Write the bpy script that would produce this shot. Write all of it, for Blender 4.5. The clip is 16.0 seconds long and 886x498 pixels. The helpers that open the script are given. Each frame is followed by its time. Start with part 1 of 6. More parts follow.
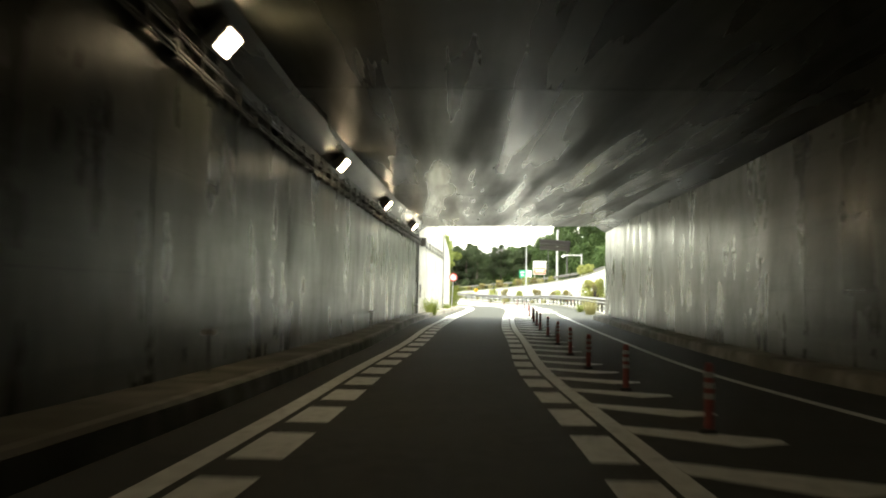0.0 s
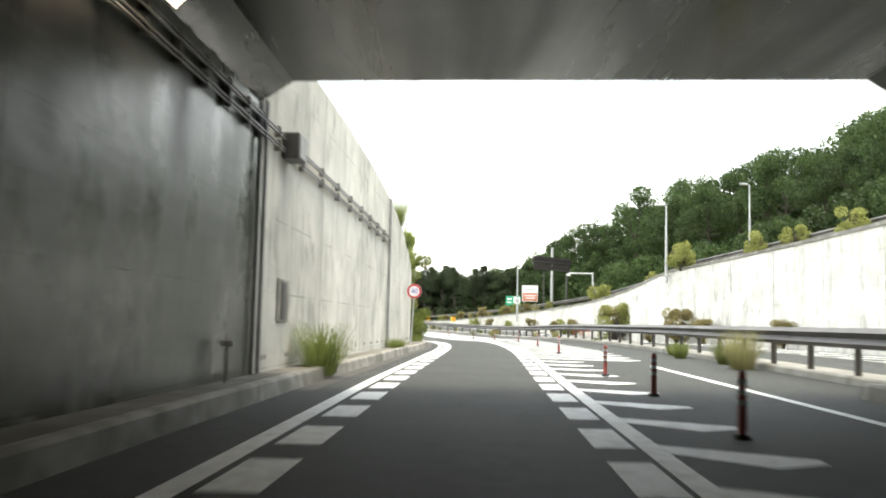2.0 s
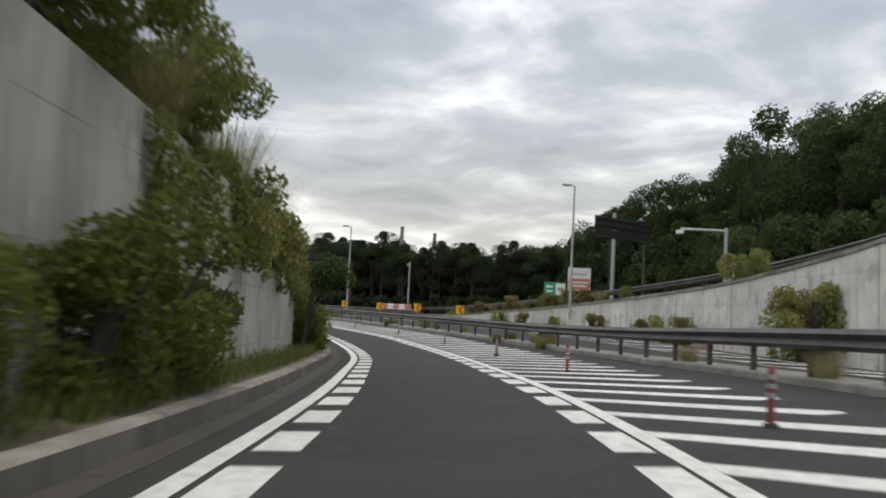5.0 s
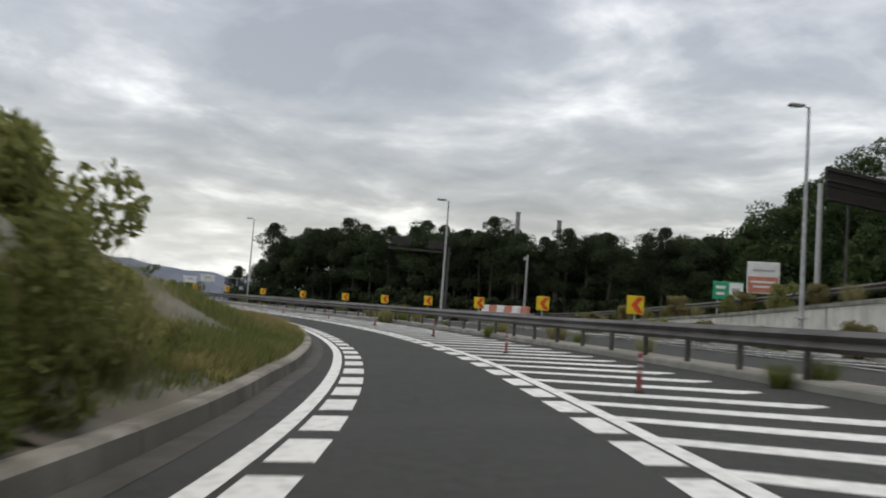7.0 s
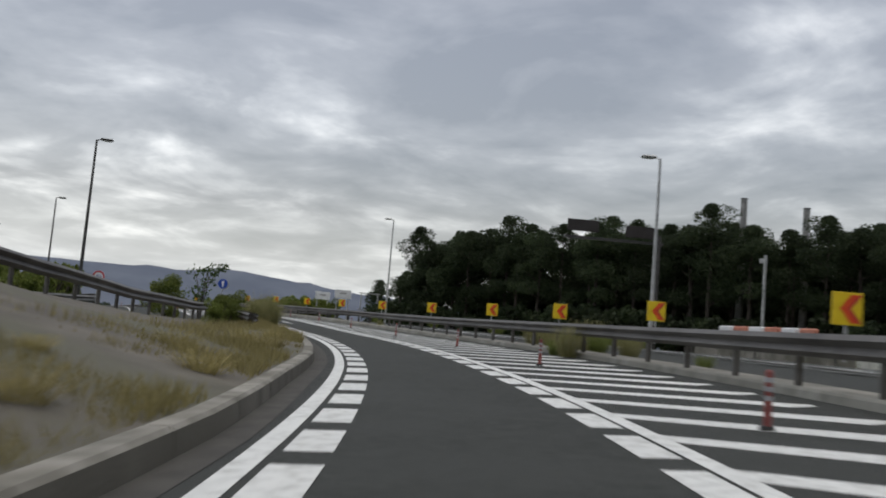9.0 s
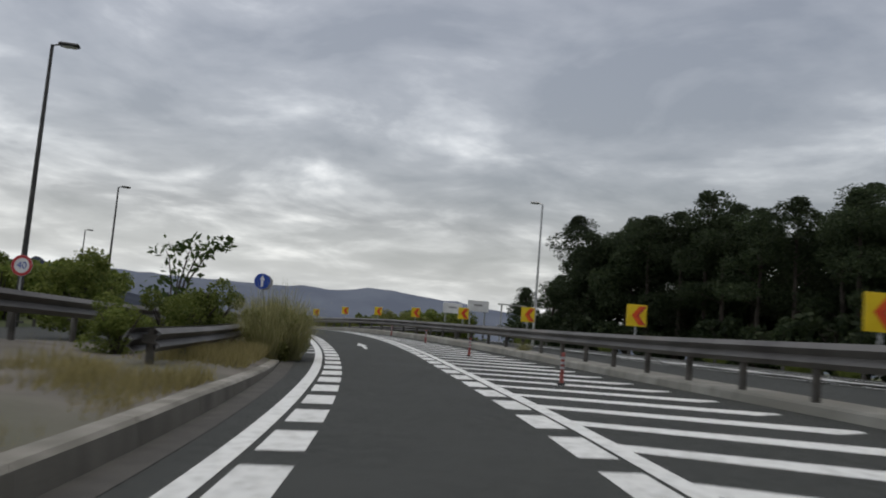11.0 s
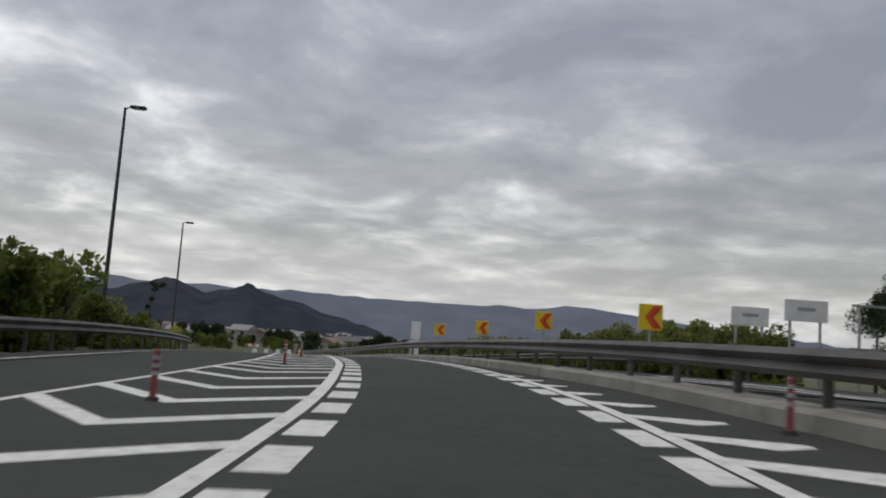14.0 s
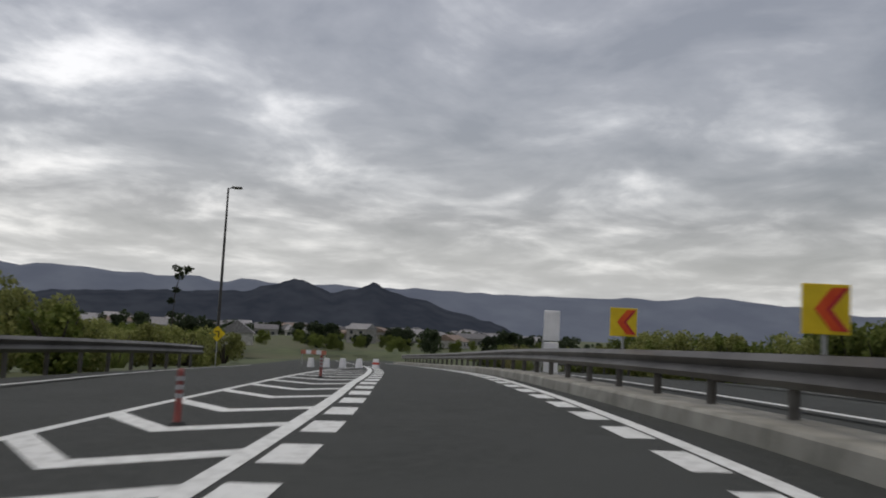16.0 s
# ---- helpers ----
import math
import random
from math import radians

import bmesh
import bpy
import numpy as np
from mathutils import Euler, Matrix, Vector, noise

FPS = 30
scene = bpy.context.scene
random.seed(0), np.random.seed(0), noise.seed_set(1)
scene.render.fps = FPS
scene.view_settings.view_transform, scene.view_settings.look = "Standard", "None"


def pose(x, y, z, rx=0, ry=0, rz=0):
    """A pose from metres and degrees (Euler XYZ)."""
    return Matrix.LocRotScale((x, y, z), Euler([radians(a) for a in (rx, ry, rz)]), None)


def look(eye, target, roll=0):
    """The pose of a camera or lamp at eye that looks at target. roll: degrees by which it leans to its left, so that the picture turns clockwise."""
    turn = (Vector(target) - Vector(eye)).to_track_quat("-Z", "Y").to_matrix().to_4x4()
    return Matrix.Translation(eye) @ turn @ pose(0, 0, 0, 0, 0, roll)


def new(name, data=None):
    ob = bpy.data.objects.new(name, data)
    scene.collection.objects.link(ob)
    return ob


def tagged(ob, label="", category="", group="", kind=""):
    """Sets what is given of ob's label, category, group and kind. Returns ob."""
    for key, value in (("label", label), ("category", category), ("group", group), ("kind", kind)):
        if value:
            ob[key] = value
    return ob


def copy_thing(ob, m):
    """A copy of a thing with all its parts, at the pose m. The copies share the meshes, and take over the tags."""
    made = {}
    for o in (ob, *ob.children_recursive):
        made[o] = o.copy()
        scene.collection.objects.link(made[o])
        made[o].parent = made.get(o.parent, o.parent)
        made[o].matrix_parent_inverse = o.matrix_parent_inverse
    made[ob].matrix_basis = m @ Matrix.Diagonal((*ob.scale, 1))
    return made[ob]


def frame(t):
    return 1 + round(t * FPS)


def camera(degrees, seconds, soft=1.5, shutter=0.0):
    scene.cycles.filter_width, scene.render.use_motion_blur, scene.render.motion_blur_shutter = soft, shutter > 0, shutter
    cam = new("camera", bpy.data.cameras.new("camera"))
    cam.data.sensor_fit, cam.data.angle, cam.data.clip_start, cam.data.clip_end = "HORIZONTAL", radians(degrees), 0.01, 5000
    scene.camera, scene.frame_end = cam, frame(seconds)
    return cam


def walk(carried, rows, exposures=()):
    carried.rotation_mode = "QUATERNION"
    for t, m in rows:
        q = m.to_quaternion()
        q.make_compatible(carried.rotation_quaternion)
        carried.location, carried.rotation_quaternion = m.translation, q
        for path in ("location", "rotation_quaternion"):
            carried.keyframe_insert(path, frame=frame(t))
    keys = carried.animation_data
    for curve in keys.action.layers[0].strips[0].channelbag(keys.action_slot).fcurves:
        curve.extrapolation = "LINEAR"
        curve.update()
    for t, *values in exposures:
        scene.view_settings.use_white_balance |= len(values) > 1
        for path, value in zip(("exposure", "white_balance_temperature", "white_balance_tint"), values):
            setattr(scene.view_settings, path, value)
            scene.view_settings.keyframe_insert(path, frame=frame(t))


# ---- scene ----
cam = camera(54.0, 16.0, soft=1.9, shutter=0.35)
PATH = [
    (0.0, -0.038, -0.028, 1.060, 92.83, -0.95, 0.01),
    (0.5, 0.204, 7.821, 0.869, 93.56, -0.99, -0.61),
    (1.0, 0.376, 15.630, 0.733, 94.45, -1.03, -0.73),
    (1.5, 0.773, 23.423, 0.703, 95.05, -0.96, -0.46),
    (2.0, 1.105, 31.198, 0.751, 94.95, -1.33, -1.50),
    (2.5, 1.589, 38.891, 0.769, 95.13, -1.45, -1.96),
    (3.0, 2.123, 46.592, 0.783, 95.52, -1.55, -1.55),
    (3.5, 2.717, 54.293, 0.772, 95.34, -2.16, -1.89),
    (4.0, 3.229, 61.871, 0.769, 95.20, -2.27, -2.26),
    (4.5, 3.641, 69.287, 0.734, 94.86, -2.62, -1.31),
    (5.0, 3.867, 76.525, 0.707, 94.65, -2.98, 0.05),
    (5.5, 3.885, 83.556, 0.677, 94.51, -3.33, 1.39),
    (6.0, 3.675, 90.356, 0.615, 94.46, -3.70, 2.71),
    (6.5, 3.234, 96.898, 0.523, 94.45, -4.10, 4.64),
    (7.0, 2.727, 103.176, 0.424, 94.89, -4.19, 7.65),
    (7.5, 1.880, 109.676, 0.390, 95.46, -4.50, 10.68),
    (8.0, 0.626, 116.260, 0.411, 95.55, -5.05, 13.16),
    (8.5, -0.906, 122.691, 0.511, 95.62, -5.04, 15.78),
    (9.0, -2.667, 128.873, 0.569, 95.65, -4.75, 18.86),
    (9.5, -4.773, 134.988, 0.666, 95.94, -4.86, 21.74),
    (10.0, -7.086, 140.841, 0.767, 95.98, -4.82, 24.00),
    (10.5, -9.613, 146.506, 0.864, 96.01, -4.78, 26.15),
    (11.0, -12.400, 152.048, 0.974, 96.04, -4.76, 28.57),
    (11.5, -15.531, 157.521, 1.079, 96.08, -4.77, 31.19),
    (12.0, -19.027, 163.011, 1.172, 96.18, -4.79, 33.97),
    (12.5, -22.873, 168.620, 1.256, 96.25, -4.77, 36.27),
    (13.0, -26.885, 174.078, 1.400, 96.08, -4.24, 37.61),
    (13.5, -30.861, 179.163, 1.536, 96.20, -4.35, 39.56),
    (14.0, -34.892, 184.025, 1.701, 96.29, -4.07, 41.57),
    (14.5, -39.004, 188.629, 1.831, 96.28, -3.65, 43.71),
    (15.0, -43.145, 193.048, 1.952, 96.01, -3.79, 46.07),
    (15.5, -47.447, 197.241, 2.013, 95.67, -3.28, 48.28),
    (16.0, -51.865, 201.417, 2.018, 95.53, -2.87, 49.87),
]
walk(cam, [(t, pose(x, y, z, rx, ry, rz)) for t, x, y, z, rx, ry, rz in PATH],
     exposures=[(0.0, 3.42, 7850, -2), (0.5, 3.45, 7800, -1), (1.0, 3.5, 7600, 1), (1.5, 3.2, 7450, 3), (2.0, 2.5, 7100, 6), (2.5, 1.6, 6800, 9), (3.0, 0.85, 6750, 10), (3.5, 0.65, 6850, 10), (6.5, 0.4, 6850, 10), (9.0, 0.1, 6600, 10), (13.5, -0.18, 6650, 11), (16.0, -0.24, 6700, 12)])

# ---- world and light: an overcast, layered sky over a weak, wide sun ----
SUN_AZ, SUN_EL = radians(150), radians(78)
world = bpy.data.worlds.new("overcast_sky")
scene.world = world
world.use_nodes = True
wn, wl = world.node_tree.nodes, world.node_tree.links
wn.clear()


def wnode(kind, **kw):
    n = wn.new(kind)
    for k, val in kw.items():
        n.inputs[k].default_value = val
    return n


sky = wn.new("ShaderNodeTexSky")
sky.sky_type, sky.sun_disc = "NISHITA", False
sky.sun_elevation, sky.sun_rotation = SUN_EL, SUN_AZ
sky.air_density, sky.dust_density = 1.5, 4.0
tc = wn.new("ShaderNodeTexCoord")
sep = wn.new("ShaderNodeSeparateXYZ")
wl.new(tc.outputs["Generated"], sep.inputs[0])
# clouds lie on a flat deck: direction over height
hz = wn.new("ShaderNodeMath"); hz.operation = "MAXIMUM"; hz.inputs[1].default_value = 0.0
wl.new(sep.outputs["Z"], hz.inputs[0])
hz2 = wn.new("ShaderNodeMath"); hz2.operation = "ADD"; hz2.inputs[1].default_value = 0.15
wl.new(hz.outputs[0], hz2.inputs[0])
dx = wn.new("ShaderNodeMath"); dx.operation = "DIVIDE"
dy = wn.new("ShaderNodeMath"); dy.operation = "DIVIDE"
wl.new(sep.outputs["X"], dx.inputs[0]); wl.new(hz2.outputs[0], dx.inputs[1])
wl.new(sep.outputs["Y"], dy.inputs[0]); wl.new(hz2.outputs[0], dy.inputs[1])
deck = wn.new("ShaderNodeCombineXYZ")
wl.new(dx.outputs[0], deck.inputs[0]); wl.new(dy.outputs[0], deck.inputs[1])


def wnoise(scale, detail, rough, distort, shift):
    m = wn.new("ShaderNodeMapping")
    m.inputs["Location"].default_value = shift
    m.inputs["Rotation"].default_value = (0, 0, radians(35))
    m.inputs["Scale"].default_value = (1.0, 1.0, 1.0)
    wl.new(deck.outputs[0], m.inputs[0])
    n = wnode("ShaderNodeTexNoise", Scale=scale, Detail=detail, Roughness=rough, Distortion=distort)
    wl.new(m.outputs[0], n.inputs["Vector"])
    return n


n1 = wnoise(1.75, 9.0, 0.55, 0.45, (3.1, 0.7, 0.0))
n3 = wnoise(4.2, 5.0, 0.5, 0.0, (1.7, 4.4, 2.0))
n2 = wnoise(0.55, 4.0, 0.50, 0.3, (7.0, 2.2, 1.0))
mixn = wn.new("ShaderNodeMath"); mixn.operation = "MULTIPLY_ADD"; mixn.inputs[1].default_value = 0.36
wl.new(n2.outputs["Fac"], mixn.inputs[0])
half1 = wn.new("ShaderNodeMath"); half1.operation = "MULTIPLY"; half1.inputs[1].default_value = 0.58
fine3 = wn.new("ShaderNodeMath"); fine3.operation = "MULTIPLY_ADD"; fine3.inputs[1].default_value = 0.22
wl.new(n1.outputs["Fac"], half1.inputs[0]); wl.new(n3.outputs["Fac"], fine3.inputs[0]); wl.new(half1.outputs[0], fine3.inputs[2]); wl.new(fine3.outputs[0], mixn.inputs[2])
ramp = wn.new("ShaderNodeValToRGB")
el = ramp.color_ramp.elements
el[0].position, el[0].color = 0.46, (0.215, 0.215, 0.235, 1)
el[1].position, el[1].color = 0.72, (0.86, 0.86, 0.865, 1)
e2 = el.new(0.56); e2.color = (0.315, 0.315, 0.336, 1)
e3 = el.new(0.62); e3.color = (0.46, 0.463, 0.482, 1)
wl.new(mixn.outputs[0], ramp.inputs[0])
# a paler strip low down, where the deck thins out
low = wn.new("ShaderNodeMapRange")
low.inputs["From Min"].default_value, low.inputs["From Max"].default_value = 0.02, 0.13
low.inputs["To Min"].default_value, low.inputs["To Max"].default_value = 0.55, 0.0
wl.new(sep.outputs["Z"], low.inputs["Value"])
pale = wn.new("ShaderNodeMix"); pale.data_type = "RGBA"
pale.inputs["B"].default_value = (0.74, 0.80, 0.83, 1)
wl.new(low.outputs[0], pale.inputs["Factor"]); wl.new(ramp.outputs[0], pale.inputs["A"])
cloud = wn.new("ShaderNodeBackground")
# the deck is thinner, and so brighter, towards the west
west = wn.new("ShaderNodeMapRange"); west.interpolation_type = "SMOOTHSTEP"
west.inputs["From Min"].default_value, west.inputs["From Max"].default_value = -1.1, 0.15
west.inputs["To Min"].default_value, west.inputs["To Max"].default_value = 1.18, 0.84
wl.new(sep.outputs["X"], west.inputs["Value"]); wl.new(west.outputs[0], cloud.inputs["Strength"])
wl.new(pale.outputs["Result"], cloud.inputs["Color"])
blue = wn.new("ShaderNodeBackground"); blue.inputs["Strength"].default_value = 0.05
wl.new(sky.outputs[0], blue.inputs["Color"])
both = wn.new("ShaderNodeAddShader")
wl.new(cloud.outputs[0], both.inputs[0]); wl.new(blue.outputs[0], both.inputs[1])
wout = wn.new("ShaderNodeOutputWorld")
wl.new(both.outputs[0], wout.inputs[0])

sun = new("sun", bpy.data.lights.new("sun", "SUN"))
sun.data.energy, sun.data.angle, sun.data.color = 0.8, radians(25), (1.0, 0.96, 0.90)
sun.matrix_world = look((0, 0, 60), (-math.sin(SUN_AZ) * math.cos(SUN_EL), -math.cos(SUN_AZ) * math.cos(SUN_EL), 60 - math.sin(SUN_EL)))


# ---- materials ----
def mat(name, c1, c2, rough=0.8, scale=3.0, metal=0.0, bump=0.0, bump_scale=40.0, detail=6.0, lo=0.35, hi=0.65, streak=None,
        spec=0.5, rand=0.0, c3=None, scale3=0.35, gloss=0.0):
    """Two colours over noise, a third in large patches, fine relief; streak squeezes the noise upright."""
    m = bpy.data.materials.new(name)
    m.use_nodes = True
    n, l = m.node_tree.nodes, m.node_tree.links
    b = n["Principled BSDF"]
    co = n.new("ShaderNodeTexCoord")
    geo = n.new("ShaderNodeNewGeometry")
    mp = n.new("ShaderNodeMapping")
    if streak:
        mp.inputs["Scale"].default_value = streak
    l.new(geo.outputs["Position"], mp.inputs[0])
    no = n.new("ShaderNodeTexNoise")
    no.inputs["Scale"].default_value, no.inputs["Detail"].default_value = scale, detail
    l.new(mp.outputs[0], no.inputs["Vector"])
    rp = n.new("ShaderNodeValToRGB")
    rp.color_ramp.elements[0].position, rp.color_ramp.elements[0].color = lo, (*c1, 1)
    rp.color_ramp.elements[1].position, rp.color_ramp.elements[1].color = hi, (*c2, 1)
    l.new(no.outputs["Fac"], rp.inputs[0])
    out = rp.outputs[0]
    if c3:
        nb = n.new("ShaderNodeTexNoise")
        nb.inputs["Scale"].default_value, nb.inputs["Detail"].default_value = scale3, 5.0
        l.new(geo.outputs["Position"], nb.inputs["Vector"])
        r3 = n.new("ShaderNodeMapRange")
        r3.inputs["From Min"].default_value, r3.inputs["From Max"].default_value = 0.45, 0.65
        l.new(nb.outputs["Fac"], r3.inputs["Value"])
        mx = n.new("ShaderNodeMix"); mx.data_type = "RGBA"
        mx.inputs["B"].default_value = (*c3, 1)
        l.new(r3.outputs[0], mx.inputs["Factor"]); l.new(out, mx.inputs["A"])
        out = mx.outputs["Result"]
    if rand:
        oi = n.new("ShaderNodeObjectInfo")
        hs = n.new("ShaderNodeHueSaturation")
        rr = n.new("ShaderNodeMapRange")
        rr.inputs["To Min"].default_value, rr.inputs["To Max"].default_value = 1 - rand, 1 + rand
        l.new(oi.outputs["Random"], rr.inputs["Value"]); l.new(rr.outputs[0], hs.inputs["Value"]); l.new(out, hs.inputs["Color"])
        out = hs.outputs[0]
    l.new(out, b.inputs["Base Color"])
    b.inputs["Roughness"].default_value, b.inputs["Metallic"].default_value = rough, metal
    b.inputs["Specular IOR Level"].default_value = spec
    if gloss:
        gr = n.new("ShaderNodeMapRange")
        gr.inputs["From Min"].default_value, gr.inputs["From Max"].default_value = lo, hi
        gr.inputs["To Min"].default_value, gr.inputs["To Max"].default_value = rough - gloss, rough + gloss
        l.new(no.outputs["Fac"], gr.inputs["Value"]); l.new(gr.outputs[0], b.inputs["Roughness"])
    if bump:
        nf = n.new("ShaderNodeTexNoise")
        nf.inputs["Scale"].default_value, nf.inputs["Detail"].default_value = bump_scale, 4.0
        l.new(geo.outputs["Position"], nf.inputs["Vector"])
        bp = n.new("ShaderNodeBump")
        bp.inputs["Strength"].default_value, bp.inputs["Distance"].default_value = bump, 0.02
        l.new(nf.outputs["Fac"], bp.inputs["Height"]); l.new(bp.outputs[0], b.inputs["Normal"])
    return m


def cast(name, c1, c2, c3, rough, lift=1.2, spec=0.5, gloss=0.0, bands=0.0):
    """Cast concrete: broad blotches, downward streaks, faint lines where the lifts meet, fine pits."""
    m = bpy.data.materials.new(name)
    m.use_nodes = True
    n, l = m.node_tree.nodes, m.node_tree.links
    b = n["Principled BSDF"]
    geo = n.new("ShaderNodeNewGeometry")

    def field(scale, detail, squeeze, lo, hi):
        mp, no, mr = n.new("ShaderNodeMapping"), n.new("ShaderNodeTexNoise"), n.new("ShaderNodeMapRange")
        mp.inputs["Scale"].default_value = squeeze
        no.inputs["Scale"].default_value, no.inputs["Detail"].default_value, no.inputs["Roughness"].default_value = scale, detail, 0.6
        mr.inputs["From Min"].default_value, mr.inputs["From Max"].default_value = lo, hi
        l.new(geo.outputs["Position"], mp.inputs[0]); l.new(mp.outputs[0], no.inputs["Vector"]); l.new(no.outputs["Fac"], mr.inputs["Value"])
        return mr.outputs[0]

    def blend(fac, a, colour):
        mx = n.new("ShaderNodeMix"); mx.data_type = "RGBA"
        mx.inputs["B"].default_value = (*colour, 1)
        l.new(fac, mx.inputs["Factor"])
        if isinstance(a, tuple):
            mx.inputs["A"].default_value = (*a, 1)
        else:
            l.new(a, mx.inputs["A"])
        return mx.outputs["Result"]

    def times(a, k):
        mu = n.new("ShaderNodeMath"); mu.operation = "MULTIPLY"
        l.new(a, mu.inputs[0])
        if isinstance(k, float):
            mu.inputs[1].default_value = k
        else:
            l.new(k, mu.inputs[1])
        return mu.outputs[0]

    col = blend(field(0.45, 5, (1, 1, 1.3), 0.35, 0.65), c1, c2)
    col = blend(times(field(2.2, 4, (1, 1, 0.12), 0.52, 0.72), 0.55), col, c3)
    col = blend(times(field(1.3, 6, (1, 1, 0.6), 0.56, 0.66), 0.6), col, c3)
    if bands:
        col = blend(times(field(1.1, 4, (0.10, 0.10, 1.5), 0.50, 0.66), bands), col, c3)
    sp, fr, cmp_ = n.new("ShaderNodeSeparateXYZ"), n.new("ShaderNodeMath"), n.new("ShaderNodeMath")
    fr.operation, fr.inputs[1].default_value = "PINGPONG", lift / 2
    cmp_.operation, cmp_.inputs[1].default_value = "LESS_THAN", 0.012
    l.new(geo.outputs["Position"], sp.inputs[0]); l.new(sp.outputs["Z"], fr.inputs[0]); l.new(fr.outputs[0], cmp_.inputs[0])
    line_on = times(cmp_.outputs[0], times(field(0.8, 3, (1, 1, 0.4), 0.4, 0.6), 0.55))
    col = blend(line_on, col, tuple(0.6 * x for x in c3))
    oi, hs, ov = n.new("ShaderNodeObjectInfo"), n.new("ShaderNodeHueSaturation"), n.new("ShaderNodeMapRange")
    ov.inputs["To Min"].default_value, ov.inputs["To Max"].default_value = 0.92, 1.08
    l.new(oi.outputs["Random"], ov.inputs["Value"]); l.new(ov.outputs[0], hs.inputs["Value"]); l.new(col, hs.inputs["Color"])
    l.new(hs.outputs[0], b.inputs["Base Color"])
    b.inputs["Specular IOR Level"].default_value = spec
    rr = n.new("ShaderNodeMapRange")
    rr.inputs["To Min"].default_value, rr.inputs["To Max"].default_value = rough - gloss, rough + gloss
    l.new(field(0.9, 4, (1, 1, 0.4), 0.3, 0.7), rr.inputs["Value"]); l.new(rr.outputs[0], b.inputs["Roughness"])
    nf, bp = n.new("ShaderNodeTexNoise"), n.new("ShaderNodeBump")
    nf.inputs["Scale"].default_value, nf.inputs["Detail"].default_value = (4.5 if bands else 9.0), 6.0
    bp.inputs["Strength"].default_value, bp.inputs["Distance"].default_value = (0.38 if bands else 0.2), 0.02
    l.new(geo.outputs["Position"], nf.inputs["Vector"]); l.new(nf.outputs["Fac"], bp.inputs["Height"]); l.new(bp.outputs[0], b.inputs["Normal"])
    return m


def leafy(name, c1, c2, rand=0.25):
    """Leaves: colour varies leaf by leaf and tree by tree, and some light comes through."""
    m = bpy.data.materials.new(name)
    m.use_nodes = True
    n, l = m.node_tree.nodes, m.node_tree.links
    b = n["Principled BSDF"]
    geo, oi = n.new("ShaderNodeNewGeometry"), n.new("ShaderNodeObjectInfo")
    mx = n.new("ShaderNodeMix"); mx.data_type = "RGBA"
    mx.inputs["A"].default_value, mx.inputs["B"].default_value = (*c1, 1), (*c2, 1)
    l.new(geo.outputs["Random Per Island"], mx.inputs["Factor"])
    hs = n.new("ShaderNodeHueSaturation")
    rr = n.new("ShaderNodeMapRange")
    rr.inputs["To Min"].default_value, rr.inputs["To Max"].default_value = 1 - rand, 1 + rand
    l.new(oi.outputs["Random"], rr.inputs["Value"]); l.new(rr.outputs[0], hs.inputs["Value"])
    l.new(mx.outputs["Result"], hs.inputs["Color"]); l.new(hs.outputs[0], b.inputs["Base Color"])
    b.inputs["Roughness"].default_value = 0.65
    b.inputs["Specular IOR Level"].default_value = 0.25
    tr = n.new("ShaderNodeBsdfTranslucent")
    l.new(hs.outputs[0], tr.inputs["Color"])
    ms = n.new("ShaderNodeMixShader"); ms.inputs[0].default_value = 0.48
    l.new(b.outputs[0], ms.inputs[1]); l.new(tr.outputs[0], ms.inputs[2])
    l.new(ms.outputs[0], n["Material Output"].inputs["Surface"])
    return m


def glow(name, colour, strength):
    m = bpy.data.materials.new(name)
    m.use_nodes = True
    b = m.node_tree.nodes["Principled BSDF"]
    b.inputs["Base Color"].default_value = (*colour, 1)
    b.inputs["Emission Color"].default_value = (*colour, 1)
    b.inputs["Emission Strength"].default_value = strength
    return m


ASPHALT = mat("asphalt", (0.0285, 0.0316, 0.0283), (0.0440, 0.0480, 0.0431), 0.82, 6.0, bump=0.5, bump_scale=90, spec=0.3, c3=(0.0425, 0.0462, 0.0422), scale3=0.5)
PAINT = mat("road_paint", (0.47, 0.485, 0.465), (0.68, 0.70, 0.68), 0.7, 7.0, bump=0.3, bump_scale=80, lo=0.3, hi=0.55, rand=0.05)
CONCRETE = cast("wall_concrete", (0.39, 0.385, 0.335), (0.58, 0.57, 0.505), (0.22, 0.22, 0.185), 0.85)
PALE = cast("pale_wall_concrete", (0.52, 0.51, 0.465), (0.71, 0.70, 0.645), (0.30, 0.295, 0.262), 0.85)
# the outer walls' concrete, darkened and yellowed in colour for the tunnel's dim light
TUNNEL = cast("shade_toned_tunnel_concrete", (0.062, 0.066, 0.052), (0.120, 0.125, 0.105), (0.027, 0.029, 0.022), 0.32, spec=0.5, gloss=0.14, bands=0.6)
# ceiling colour sits far below concrete's own; the tunnel's shade is in it
CEILING = mat("shade_toned_ceiling_concrete", (0.017, 0.018, 0.0145), (0.052, 0.054, 0.046), 0.33, 0.9, bump=0.18, bump_scale=2.4, streak=(1.3, 0.10, 1), lo=0.35, hi=0.68,
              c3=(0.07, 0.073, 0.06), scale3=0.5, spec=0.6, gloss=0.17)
KERB = mat("kerb_concrete", (0.17, 0.165, 0.14), (0.31, 0.30, 0.265), 0.9, 2.5, bump=0.3, bump_scale=30, c3=(0.12, 0.115, 0.092), scale3=0.45)
PLINTH = mat("pale_plinth_concrete", (0.19, 0.188, 0.162), (0.33, 0.326, 0.288), 0.9, 1.6, bump=0.3, bump_scale=25, c3=(0.20, 0.195, 0.165), scale3=0.4)
